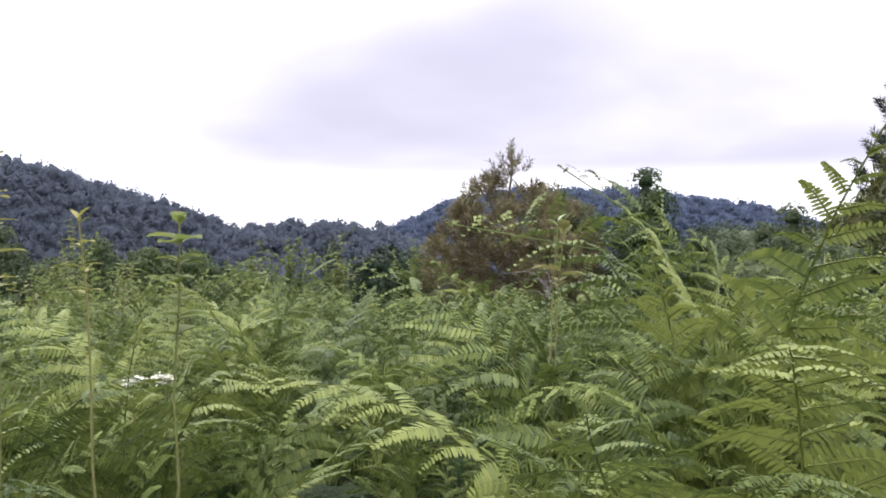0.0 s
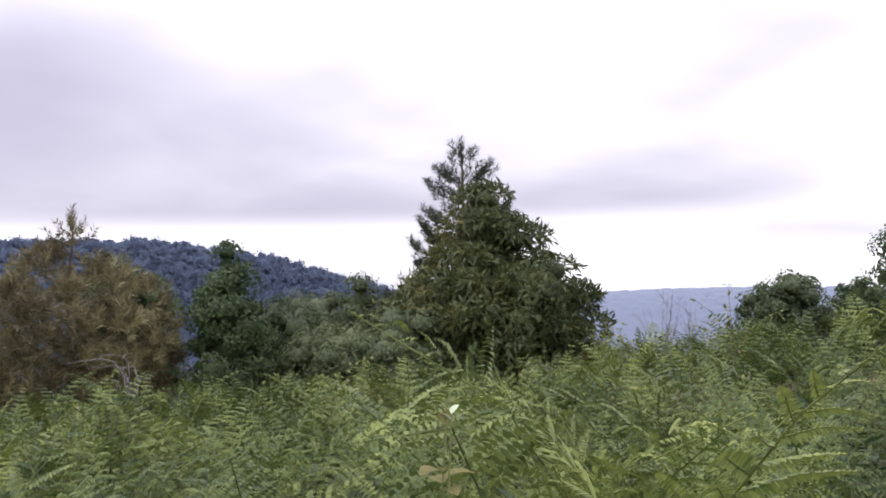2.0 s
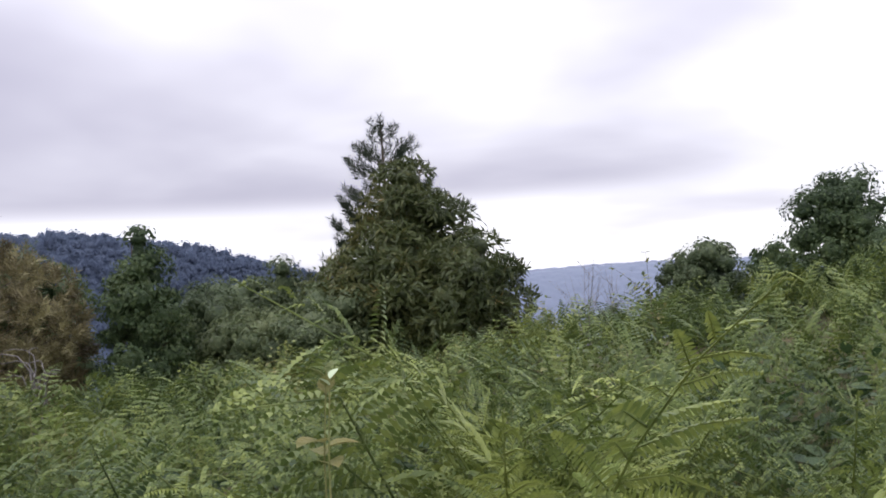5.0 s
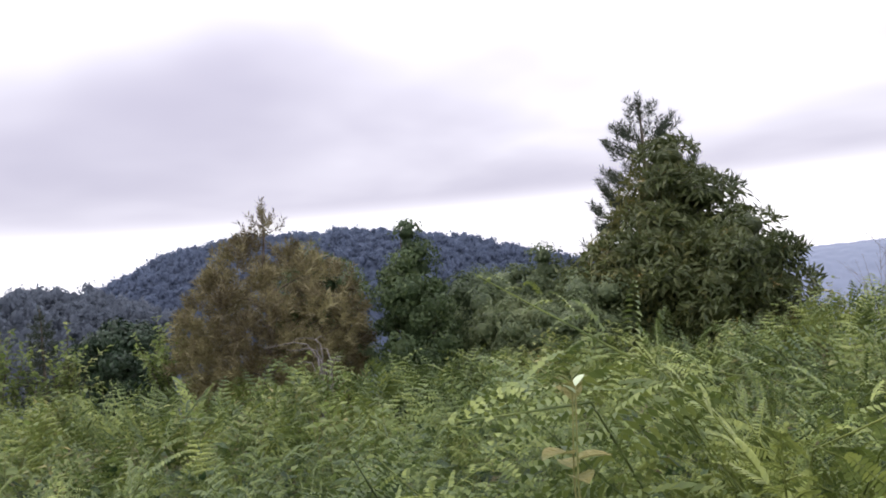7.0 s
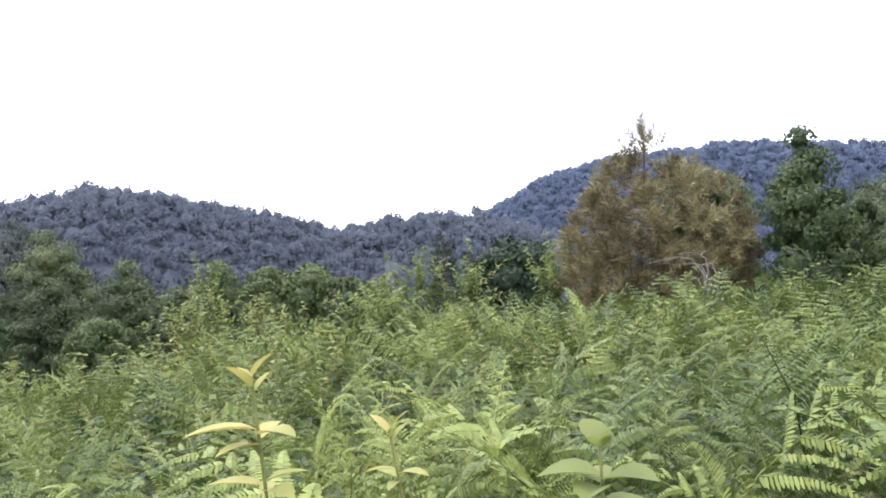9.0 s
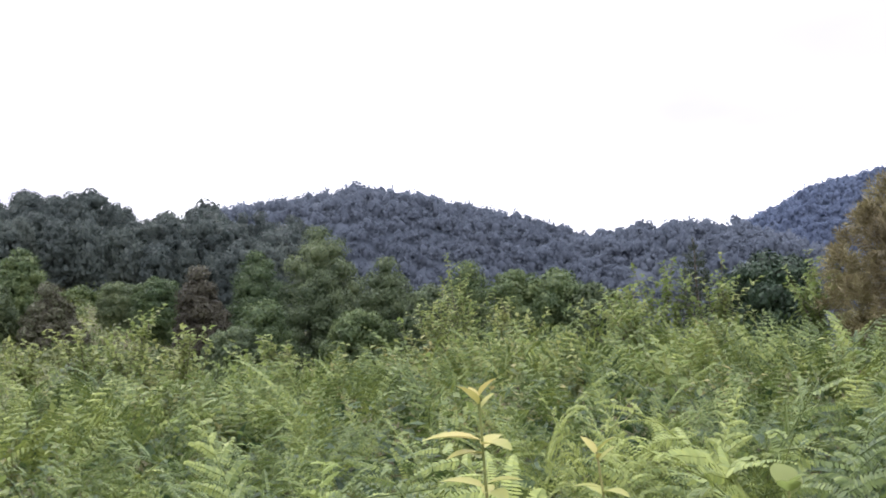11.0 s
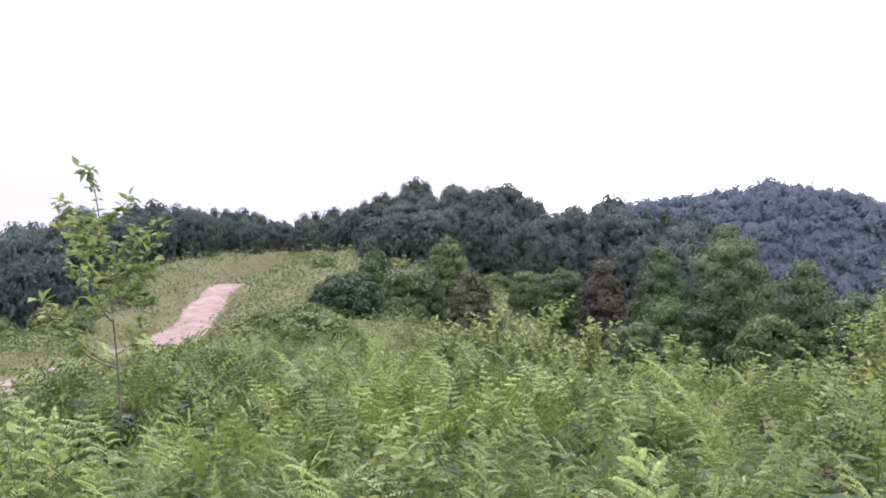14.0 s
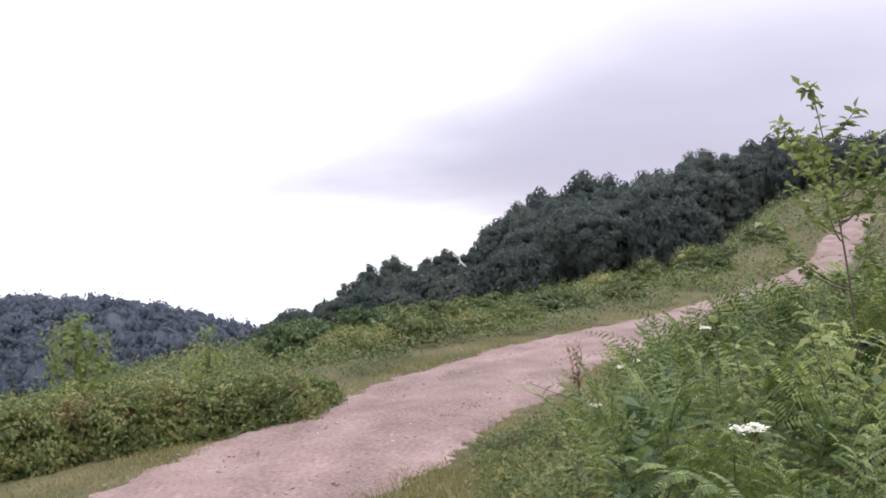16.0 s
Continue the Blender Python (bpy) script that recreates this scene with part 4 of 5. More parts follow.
for az, r, el, sd in ((-46.6, 13.0, 0.5, 41), (-48.6, 13.4, 0.3, 42)):
    x, y, h = top_height(az, r, el)
    twigs("bare_bush", "leafless grey twigs rising from the bracken", "bush", x, y, h, 7, M_DEADWOOD, sd, 0.45, group="bare twigs")
x, y, h = top_height(-51.3, 11.0, 0.9)
twigs("sapling", "thin leafy shoot leaning out of the bracken", "sapling", x, y, h, 2, M_BARK, 43, 0.3, M_BRAMBLE, leaf_l=0.09)
# dead branches beside the browned pine
g = np.random.default_rng(44)
x, y, h = top_height(-10.6, 13.6, -1.7)
brush = new("dead_bough", None)
brush.location = (x, y, gz1(x, y) - 0.03)
for q in range(11):
    foot = np.array([g.normal() * 0.12, g.normal() * 0.12, 0.0])
    knee = foot + np.array([g.normal() * 0.14, g.normal() * 0.12, h * g.uniform(0.55, 0.8)])
    e = knee + np.array([g.normal() * 0.32, g.normal() * 0.25, g.uniform(0.02, 0.28)])
    line = smooth_line(np.array([foot, knee, e]), 8) + g.normal(size=(8, 3)) * 0.012
    part("branch", mesh_np("branch", *tube(line, np.linspace(0.016, 0.004, 8), 4), M_DEADWOOD, True), brush)
tagged(brush, "bleached dead branches beside the browned pine", "dead branch")

# shoots that stand up along the far edge of the bracken
g = np.random.default_rng(45)
for q in range(210):
    az = g.uniform(-50, 64)
    r = 14.0 - 8.5 * g.random() ** 1.8
    x, y = polar(az, r)
    hgt = g.uniform(1.1, 1.45)
    twigs("bramble_shoot", "upright pale green bramble shoot above the bracken", "bramble", x, y, hgt, int(g.integers(1, 4)), M_FERN_STEM, 100 + q, 0.25, M_LIGHTLEAF if q % 3 else M_BRAMBLE, "bramble shoots in the bracken", 0.095, 9, 0.006)
# light green leafy saplings left of the browned pine
for az, r, el, rr, sd in ((22.7, 19.0, 1.0, 0.62, 51), (24.5, 17.0, -1.2, 0.6, 52), (9.3, 15.5, 0.55, 0.7, 53), (12.0, 14.5, -0.6, 0.6, 54), (5.2, 15.5, 0.1, 0.62, 55), (-1.0, 15.2, 0.5, 0.6, 56), (10.8, 13.0, -1.5, 0.6, 57),
                          (44.5, 15.0, -0.9, 0.6, 58), (47.5, 16.5, -1.6, 0.7, 59), (42.0, 14.0, -2.2, 0.6, 60), (51.0, 18.0, -2.4, 0.7, 61), (36.0, 15.0, -3.3, 0.7, 62), (19.0, 14.5, -2.4, 0.55, 63)):
    x, y, h = top_height(az, r, el)
    twigs("sapling", "light green leafy sapling behind the bracken", "sapling", x, y, h, 9, M_BARK, sd, rr * 1.1, M_LIGHTLEAF, "light saplings", 0.12, 20, 0.012)
# bushes and trees on the slope below
SLOPE = [  # azimuth, distance, elevation of the top, radius, shape, material, label, seed
    (18.9, 30, -0.5, 1.15, egg, M_DARKLEAF, "round dark green bush on the slope", 70), (16.2, 30, -1.0, 1.45, egg, M_DARKLEAF, "round dark green bush on the slope", 71),
    (13.2, 29, -2.0, 0.95, dome, M_GREYLEAF, "grey-green bush on the slope", 72), (2.2, 26, -1.0, 1.3, dome, M_HOLLY, "low dark bush on the slope", 73),
    (32.4, 42, 3.2, 2.7, peaked, M_GREYLEAF, "broad grey-green walnut-like tree on the slope", 74), (27.9, 38, 0.8, 1.5, peaked, M_GREYLEAF, "pointed green tree on the slope", 75),
    (25.0, 33, -1.4, 1.1, dome, M_GREYLEAF, "grey-green bush on the slope", 76), (36.4, 36, -1.6, 1.0, dome, M_DARKLEAF, "dark green bush on the slope", 77),
    (40.4, 38, 1.1, 1.5, cone, M_DRYBUSH, "brownish conifer on the meadow", 78), (43.3, 47, 0.6, 1.1, dome, M_DARKLEAF, "dark green bush on the meadow", 79),
    (51.1, 44, 2.9, 1.45, peaked, M_DARKLEAF, "dark green tree on the meadow", 81), (45.5, 50, 0.4, 1.0, dome, M_GREYLEAF, "green bush on the meadow", 80),
    (49.6, 38, 0.4, 1.45, cone, M_DRYBUSH, "brownish bush on the meadow", 82), (56.0, 42, 1.8, 1.35, peaked, M_DARKLEAF, "green bush on the meadow", 83),
    (53.6, 40, 1.0, 1.4, dome, M_GREYLEAF, "dark green bush on the meadow", 84), (58.0, 36, 0.3, 1.35, egg, M_HOLLY, "dark glossy holly bush on the meadow", 85),
    (36.6, 52, 1.9, 2.0, peaked, M_DARKLEAF, "green tree on the slope", 86), (30.0, 33, -2.6, 1.2, dome, M_DARKLEAF, "dark green bush on the slope", 87),
    (38.6, 30, -3.2, 1.0, dome, M_GREYLEAF, "grey-green bush on the slope", 89), (22.4, 36, 0.0, 1.3, peaked, M_DARKLEAF, "dark green tree on the slope", 88),
]
for az, r, el, rr, sh, mat, lab, sd in SLOPE:
    x, y, h = top_height(az, r, el)
    broadleaf("tree" if "tree" in lab or "conifer" in lab else "bush", lab, "tree" if "tree" in lab or "conifer" in lab else "bush", x, y, h, rr, sh, mat,
              int(420 + 400 * rr), 17, 0.15, 0.09, sd, 0.03, boughs=int(34 + 14 * rr), ragged=0.5)
x, y, h = top_height(6.9, 44, 0.65)
pine("spruce_tree", "dark pointed conifer on the slope", x, y, h, 1.7, M_PINE, 90, whorls=16, arms=7, tuft=0.3, needles=20, twig=0.34, shape=cone, rise=0.1, needle_w=0.03)

# ---- groves: each tree a thing, four shapes ----
def crown_round(u):
    return max(0.0, 1 - abs((u - 0.42) / 0.58) ** 3.0) ** 0.5 if u > 0.42 else 0.7 + 0.3 * u / 0.42


def crown_tall(u):
    return max(0.0, 1 - u ** 3.4) ** 0.5 * (0.8 + 0.2 * u)


GROVE = []
for q, (hgt, rr, sh, low) in enumerate(((10.0, 2.9, crown_round, 0.14), (11.0, 2.7, crown_round, 0.16), (9.5, 3.1, crown_round, 0.12), (11.0, 2.4, crown_tall, 0.08), (5.0, 2.4, crown_round, 0.0), (4.5, 2.6, crown_round, 0.0))):
    t = broadleaf("grove_tree", "dark green woodland tree at the meadow's edge, tinted bluish for haze", "tree", 0, 0, hgt, rr, sh, M_GROVE_HAZED, 1300, 4, 0.36, 0.26, 200 + q, low, "grove trees", droop=0.1, z=-400, limbs=6, boughs=58, core=0.7, flat=0.8, ragged=0.4, loose=0.55, split=False)
    GROVE.append((t, hgt))
g = np.random.default_rng(46)


def grove(az0, az1, r0, r1, count, top, deep=0.0, most=17.0, girth=1.0):
    """A row of trees over a stretch; top(az) gives the elevation of the crowns' skyline."""
    for q in range(count):
        az = az0 + (az1 - az0) * (q + 0.5 + 0.6 * (g.random() - 0.5)) / count
        r = g.uniform(r0, r1)
        x, y = polar(az, r)
        zb = gz1(x, y)
        want = 1.95 + r * math.tan(radians(top(az) - deep * g.uniform(0.55, 1.0) + g.normal() * 0.35)) - zb
        want = min(max(want, 2.2), most)
        t, hgt = GROVE[int(g.integers(4)) if want > 6.5 else 4 + int(g.integers(2))]
        s = want / hgt
        wide = 0.86 * girth * min(1.25, max(0.5, s ** 0.8)) * g.uniform(0.8, 1.15)
        c = copy_thing(t, Matrix.LocRotScale((x, y, zb - 0.1), Euler((0, 0, g.uniform(0, 6.28))), (1, 1, 1)))
        c.scale = (wide, wide, s)


SKYLINE = {33: 3.4, 37: 4.6, 41.5: 5.4, 44: 5.0, 46: 6.0, 49: 6.5, 52: 6.7, 55.3: 6.5, 57: 5.3, 61: 4.6, 65: 4.8, 68.5: 5.1, 72: 4.9, 74.6: 4.9, 78.6: 3.9, 83: 3.4, 87.5: 2.3, 89.5: 0.8, 91: -0.6, 93.5: -0.8, 95.8: -0.6, 98: -1.4, 99.5: -2.6, 102: -3.6, 105: -4.3}
SK_A = np.array(sorted(SKYLINE), float)
SK_E = np.array([SKYLINE[a] for a in sorted(SKYLINE)])


def skyline(az):
    return float(np.interp(az, SK_A, SK_E))


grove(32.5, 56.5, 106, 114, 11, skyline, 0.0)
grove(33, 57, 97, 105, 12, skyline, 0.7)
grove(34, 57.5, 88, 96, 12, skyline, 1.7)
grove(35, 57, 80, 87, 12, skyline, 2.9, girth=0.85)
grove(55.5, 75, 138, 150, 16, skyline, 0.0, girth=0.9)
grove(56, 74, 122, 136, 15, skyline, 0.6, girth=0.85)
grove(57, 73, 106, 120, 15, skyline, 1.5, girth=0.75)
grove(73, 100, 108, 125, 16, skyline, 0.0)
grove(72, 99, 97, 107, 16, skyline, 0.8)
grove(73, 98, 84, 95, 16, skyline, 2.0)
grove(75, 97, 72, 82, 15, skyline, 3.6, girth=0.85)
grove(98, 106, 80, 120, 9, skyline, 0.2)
for t, hgt in GROVE:
    for o in (*t.children_recursive, t):
        bpy.data.objects.remove(o)

# ---- woods on the far hills ----
def woods(name, label, mat, crest, half, az0, az1, size, seed, front=1.0, da=0.13, dr=1.1, relief=1.0, sink=3.4):
    """The closed canopy of a wooded hillside: domed crowns of uneven size, side by side."""
    g = np.random.default_rng(seed)
    r0, r1 = crest - half * front, crest + half * 0.25
    az = np.radians(np.arange(az0, az1, da))
    rr = np.arange(r0, r1, dr)
    A, R = np.meshgrid(az, rr, indexing="ij")
    # crowns on a jittered grid of arc by radius
    u, v = A * crest / size, R / size
    iu, iv = np.floor(u).astype(int), np.floor(v).astype(int)
    ou, ov = iu.min() - 2, iv.min() - 2
    nu, nv = iu.max() - ou + 3, iv.max() - ov + 3
    ju, jv = g.random((nu, nv)), g.random((nu, nv))
    big = g.uniform(0.55, 0.95, (nu, nv))
    tall = g.normal(size=(nu, nv)) * 0.13
    top = np.full(A.shape, 0.50)
    for a in (-1, 0, 1):
        for b in (-1, 0, 1):
            cu, cv = iu + a - ou, iv + b - ov
            d2 = (u - (iu + a + ju[cu, cv])) ** 2 + (v - (iv + b + jv[cu, cv])) ** 2
            s = big[cu, cv]
            top = np.maximum(top, np.where(d2 < s * s, np.sqrt(np.maximum(s * s - d2, 0)) * 0.62 + 0.45 + tall[cu, cv] * relief, 0))
    x, y = -np.sin(A) * R, np.cos(A) * R
    z = ground_z(x, y) - sink - 1.05 * (size - 6.2) + size * ((top - 0.5) * relief + 0.5 + 0.042 * relief * g.normal(size=A.shape))
    n0, n1 = A.shape
    x, y = x + g.normal(size=A.shape) * size * 0.03, y + g.normal(size=A.shape) * size * 0.03
    i, j = np.meshgrid(np.arange(n0 - 1), np.arange(n1 - 1), indexing="ij")
    f = np.stack([i * n1 + j, (i + 1) * n1 + j, (i + 1) * n1 + j + 1, i * n1 + j + 1], -1).reshape(-1, 4)
    tagged(new(name, mesh_np(name, np.stack([x, y, z], -1).reshape(-1, 3), f, mat, True)), label, "woods", kind="stuff")


woods("far_woods", "broadleaf woods covering the valley ridge, haze painted into their colour", M_WOODS_HAZED, 350, 150, -6, 52, 5.6, 301, da=0.2, dr=2.0, relief=1.0)
woods("far_woods", "woods covering the long hill, painted blue-grey for haze", M_HILL_HAZED, 650, 190, -42, 9, 6.6, 302, da=0.15, dr=3.0, relief=0.95)
woods("far_woods", "woods covering the hill past the track, coloured with distance haze", M_WOODS_HAZED, 330, 130, 96, 150, 6.6, 303, da=0.3, dr=2.0, relief=1.1)
woods("far_woods", "wooded ridge on the horizon, its pale blue painted as haze", M_RIDGE_HAZED, 1700, 280, -75, -30, 12.0, 304, front=0.9, da=0.12, dr=5.0, relief=0.5, sink=0.0)


def far_crown(g, lobes, cards, card):
    """A far tree's head, about 1 m in radius: sprays of leaves over a few rounded boughs."""
    a = g.uniform(0, 6.283, lobes)
    c = np.stack([0.42 * np.cos(a), 0.42 * np.sin(a), g.uniform(-0.2, 0.45, lobes)], -1)
    c[0] = (0, 0, 0.5)
    s = g.uniform(0.45, 0.62, lobes)
    bv, bf = lump(4, 6)
    v = c[:2, None] + bv[None] * 0.75 * s[:2, None, None]
    f = (bf[None] + (np.arange(2) * len(bv))[:, None, None]).reshape(-1, 4)
    k = g.integers(lobes, size=cards)
    d = unit(rand_dirs(cards, g) + [0, 0, 0.5])
    p = c[k] + d * (s[k] * g.uniform(0.7, 1.1, cards))[:, None]
    lv = leaves(p, unit(np.cross(d, rand_dirs(cards, g))) + 0.3 * d, d + 0.6 * rand_dirs(cards, g) + [0, 0, 0.3], card * g.uniform(0.6, 1.3, cards), card * 0.75, 0.15)
    return join((v.reshape(-1, 3), f), lv)


def wood_crowns(label, mat, crest, az0, az1, r0, r1, size, gap, seed, lobes, cards, card, bed=2.4):
    """Heads of single trees standing out of a far canopy."""
    g = np.random.default_rng(seed)
    rows = []
    for r in np.arange(r0, r1, gap * 1.05):
        az = np.arange(az0, az1, math.degrees(gap / crest))
        rows.append(np.stack([az + g.uniform(-0.5, 0.5, len(az)) * math.degrees(gap / crest), r + g.uniform(-0.5, 0.5, len(az)) * gap], -1))
    p = np.concatenate(rows)
    a, r = np.radians(p[:, 0]), p[:, 1]
    x, y = -np.sin(a) * r, np.cos(a) * r
    z = ground_z(x, y) + bed + g.normal(size=len(x)) * 0.12 * size
    kinds = [far_crown(g, lobes, cards, card) for q in range(9)]
    pick, big = g.integers(9, size=len(x)), size * (0.68 + 0.6 * g.random(len(x)) ** 1.4)
    bits = []
    for q, (v, f) in enumerate(kinds):
        m = pick == q
        bits.append(place((v * [1, 1, 1.0 + 0.18 * (q % 3)], f), x[m], y[m], z[m], g.uniform(0, 6.283, m.sum()), big[m]))
    tagged(new("far_trees", mesh_np("far_trees", *join(*bits), mat)), label, "trees", kind="stuff")


wood_crowns("crowns of broadleaf trees on the valley ridge", M_WOODS_HAZED, 350, -6, 46, 278, 358, 4.1, 3.7, 311, 6, 96, 0.28, 1.0)
wood_crowns("crowns of trees on the long hill, painted blue for haze", M_HILL_HAZED, 650, -40, 8, 560, 662, 4.9, 4.7, 312, 4, 46, 0.36, 0.3)
wood_crowns("crowns of trees on the hill past the track", M_WOODS_HAZED, 330, 97, 122, 236, 338, 4.1, 3.7, 313, 6, 96, 0.28, 1.0)

# ---- the open meadow past the bracken ----
g = np.random.default_rng(47)
n = 26000
a = g.uniform(36, 122, n)
r = 12.5 * (112 / 12.5) ** g.random(n)
x, y = -np.sin(np.radians(a)) * r, np.cos(np.radians(a)) * r
d, _ = road_near(x, y)
keep = (d > 3.1 - 1.5 * np.clip((-x - 30) / 22, 0, 1) + 0.5 * np.sin(x) + 0.3 * np.sin(3 * y)) & ((a < 84) | (r > 20) | (d > 4.5))
x, y, r = x[keep], y[keep], r[keep]
tuft_s = (0.16 + 0.0048 * r) * g.uniform(0.6, 1.4, len(x)) * (1 + 0.35 * np.sin(x * 0.5 + np.sin(y * 0.37)) * np.sin(y * 0.45))
per = 13
cx, cy, cs = np.repeat(x, per), np.repeat(y, per), np.repeat(tuft_s, per)
m = len(cx)
px, py = cx + g.normal(size=m) * cs * 0.7, cy + g.normal(size=m) * cs * 0.7
lift = np.abs(g.normal(size=m)) * cs * 0.7
dd = unit(rand_dirs(m, g) * [1, 1, 0.5] + [0, 0, 0.35])
blades = leaves(np.stack([px, py, ground_z(px, py) + lift], -1), dd, rand_dirs(m, g) * 0.6 + [0, 0, 1], cs * g.uniform(0.25, 0.55, m), cs * g.uniform(0.13, 0.25, m), 0.12)
meadow = new("meadow", mesh_np("meadow", *blades, M_MEADOW))
tagged(meadow, "low bracken and brambles over the open hillside", "meadow", kind="stuff")

low_bush = broadleaf("meadow_bush", "low leafy bush on the open hillside", "bush", 0, 0, 1.0, 0.95, shrub_shape, M_MEADOW, 170, 12, 0.15, 0.085, 399, 0.0, "low bushes on the hillside", limbs=4, boughs=16, z=-400, split=False)
for q in range(110):
    az, r = g.uniform(40, 99), g.uniform(24, 78)
    x, y = polar(az, r)
    if road_near(np.array([x]), np.array([y]))[0][0] < 4.2:
        continue
    s = g.uniform(0.55, 1.15) * (0.7 + r / 120)
    c = copy_thing(low_bush, Matrix.LocRotScale((x, y, gz1(x, y) - 0.05), Euler((0, 0, g.uniform(0, 6.28))), (1, 1, 1)))
    c.scale = (s * g.uniform(0.9, 1.5), s * g.uniform(0.9, 1.5), s * g.uniform(0.7, 1.0))
for o in (*low_bush.children_recursive, low_bush):
    bpy.data.objects.remove(o)

# ---- along the track ----
def thicket(label, x, y, height, radius, mat, seed, clusters=190):
    return broadleaf("bramble_bush", label, "bush", x, y, height, radius, shrub_shape, mat, clusters, 30, 0.075, 0.050, seed, 0.0, "brambles along the track", limbs=6, boughs=30, ragged=0.9, loose=0.9, core=0.5)


k = 40
for az, r, el, rr in ((71.5, 11.5, -4.3, 0.8), (73.6, 12.0, -4.7, 0.8), (75.6, 12.3, -5.0, 0.8), (77.4, 12.5, -5.6, 0.7), (69.5, 12.5, -4.2, 0.9), (74.5, 10.0, -6.4, 0.7)):
    x, y, h = top_height(az, r, el)
    thicket("leafy bramble bush among the bracken", x, y, max(0.6, h), rr, M_BRAMBLE, 400 + k, 90)
    k += 1
for az, r, el, sd in ((74.6, 5.2, -1.9, 465), (72.8, 5.6, -3.4, 466), (66.5, 5.0, -4.2, 467)):
    x, y = polar(az, r, -1.28, 0.05)
    twigs("sapling", "thin shoot with pale green leaves near the track", "sapling", x, y, 1.9 + r * math.tan(radians(el)) - gz1(x, y), 2, M_BARK, sd, 0.25, M_LIGHTLEAF, leaf_l=0.085, leaf_n=8)
k = 0
for az, r, el, rr in ((104.6, 16.5, -8.8, 0.8), (107.0, 15.8, -8.0, 1.1), (110.0, 15.5, -7.6, 1.1), (113.0, 15.7, -7.8, 1.0), (116.0, 15.6, -7.6, 1.15), (119.0, 15.8, -7.7, 1.0), (122.0, 15.6, -7.8, 1.1),
                      (125.5, 15.6, -7.8, 1.1), (109.0, 15.4, -9.9, 0.6), (114.5, 15.2, -9.8, 0.6), (120.5, 15.2, -9.8, 0.6)):
    x, y, h = top_height(az, r, el)
    thicket("bramble thicket beside the gravel track", x, y, max(0.45, h), rr, M_BRAMBLE, 400 + k)
    k += 1
g = np.random.default_rng(530)
for q in range(26):
    az, r = g.uniform(104, 126), g.uniform(14.9, 17.0)
    x, y, h = top_height(az, r, -6.5 - 1.6 * g.random())
    twigs("bramble_shoot", "leafy bramble shoot rising out of the thicket", "bramble", x, y, max(0.5, h), int(g.integers(2, 5)), M_BARK, 531 + q, 0.4, (M_LIGHTLEAF, M_BRAMBLE, M_DRYTIP)[q % 3] if q % 6 else M_BRAMBLE, "bramble shoots by the track", 0.085, 10, 0.006)
for az, r, el, rr in ((99.0, 24.0, -5.9, 1.1), (95.5, 25.5, -5.4, 1.1), (92.5, 27.0, -5.0, 1.2), (89.5, 30.0, -4.5, 1.3), (100.8, 27.0, -5.3, 1.2), (86.0, 36.0, -3.7, 1.5), (82.5, 42.0, -2.9, 1.6), (79.5, 48.0, -2.0, 1.6), (76.5, 54.0, -1.3, 1.7)):
    x, y, h = top_height(az, r, el)
    thicket("leafy bush on the meadow beyond the track", x, y, max(0.6, h), rr, M_BRAMBLE if k % 2 else M_MEADOW, 400 + k, 120)
    k += 1
x, y, h = top_height(117.7, 21.0, -2.9)
broadleaf("sapling", "light green young tree behind the bramble thicket", "sapling", x, y, h, 0.62, column, M_LIGHTLEAF, 150, 8, 0.13, 0.075, 450, 0.1, boughs=30, ragged=1.2, core=0.25)
x, y, h = top_height(110.5, 19.0, -4.4)
broadleaf("sapling", "light green sapling behind the bramble thicket", "sapling", x, y, h, 0.5, cone, M_LIGHTLEAF, 70, 6, 0.11, 0.065, 451, 0.2, boughs=20, ragged=1.2, core=0.2)
for az, r, el, rr, sd in ((103.8, 30.0, -4.6, 1.3, 452), (99.6, 33.0, -4.0, 0.9, 453)):
    x, y, h = top_height(az, r, el)
    broadleaf("bush", "dark green bush past the bramble thicket", "bush", x, y, h, rr, dome, M_DARKLEAF, 180, 9, 0.2, 0.11, sd, 0.0)

# sapling that stands clear of the bracken near the track
g = np.random.default_rng(48)
sx, sy = -8.9, 3.45
sz = gz1(sx, sy)
lead = np.array([(0, 0, 0), (0.02, -0.02, 0.8), (0.05, -0.08, 1.5), (0.10, -0.18, 2.2), (0.15, -0.30, 2.9), (0.20, -0.42, 3.08 - sz)])
wood, tip_p = [tube(smooth_line(lead, 18), np.linspace(0.013, 0.003, 18), 6)], []
tip_p.append(smooth_line(lead, 40)[20:])
for q in range(17):
    k = g.uniform(0.30, 0.72)
    c = np.array([np.interp(k * 5, np.arange(6), lead[:, i]) for i in range(3)])
    a = g.uniform(0, 6.28)
    le = (1.06 - k) * 1.4 * g.uniform(0.7, 1.2)
    t = np.linspace(0, 1, 6)[:, None]
    pts = c + np.array([np.cos(a) * 0.66, np.sin(a) * 0.66, 0]) * le * t + np.array([0, 0, 0.62]) * le * t ** 1.7 + g.normal(size=(6, 3)) * 0.02 * t
    wood.append(tube(pts, np.linspace(0.009, 0.0025, 6), 4))
    tip_p.append(np.stack([np.interp(np.linspace(0.35, 1, 12), np.linspace(0, 1, 6), pts[:, i]) for i in range(3)], -1))
p = np.concatenate(tip_p)
n = len(p) * 3
base = np.repeat(p, 3, 0) + g.normal(size=(n, 3)) * 0.02
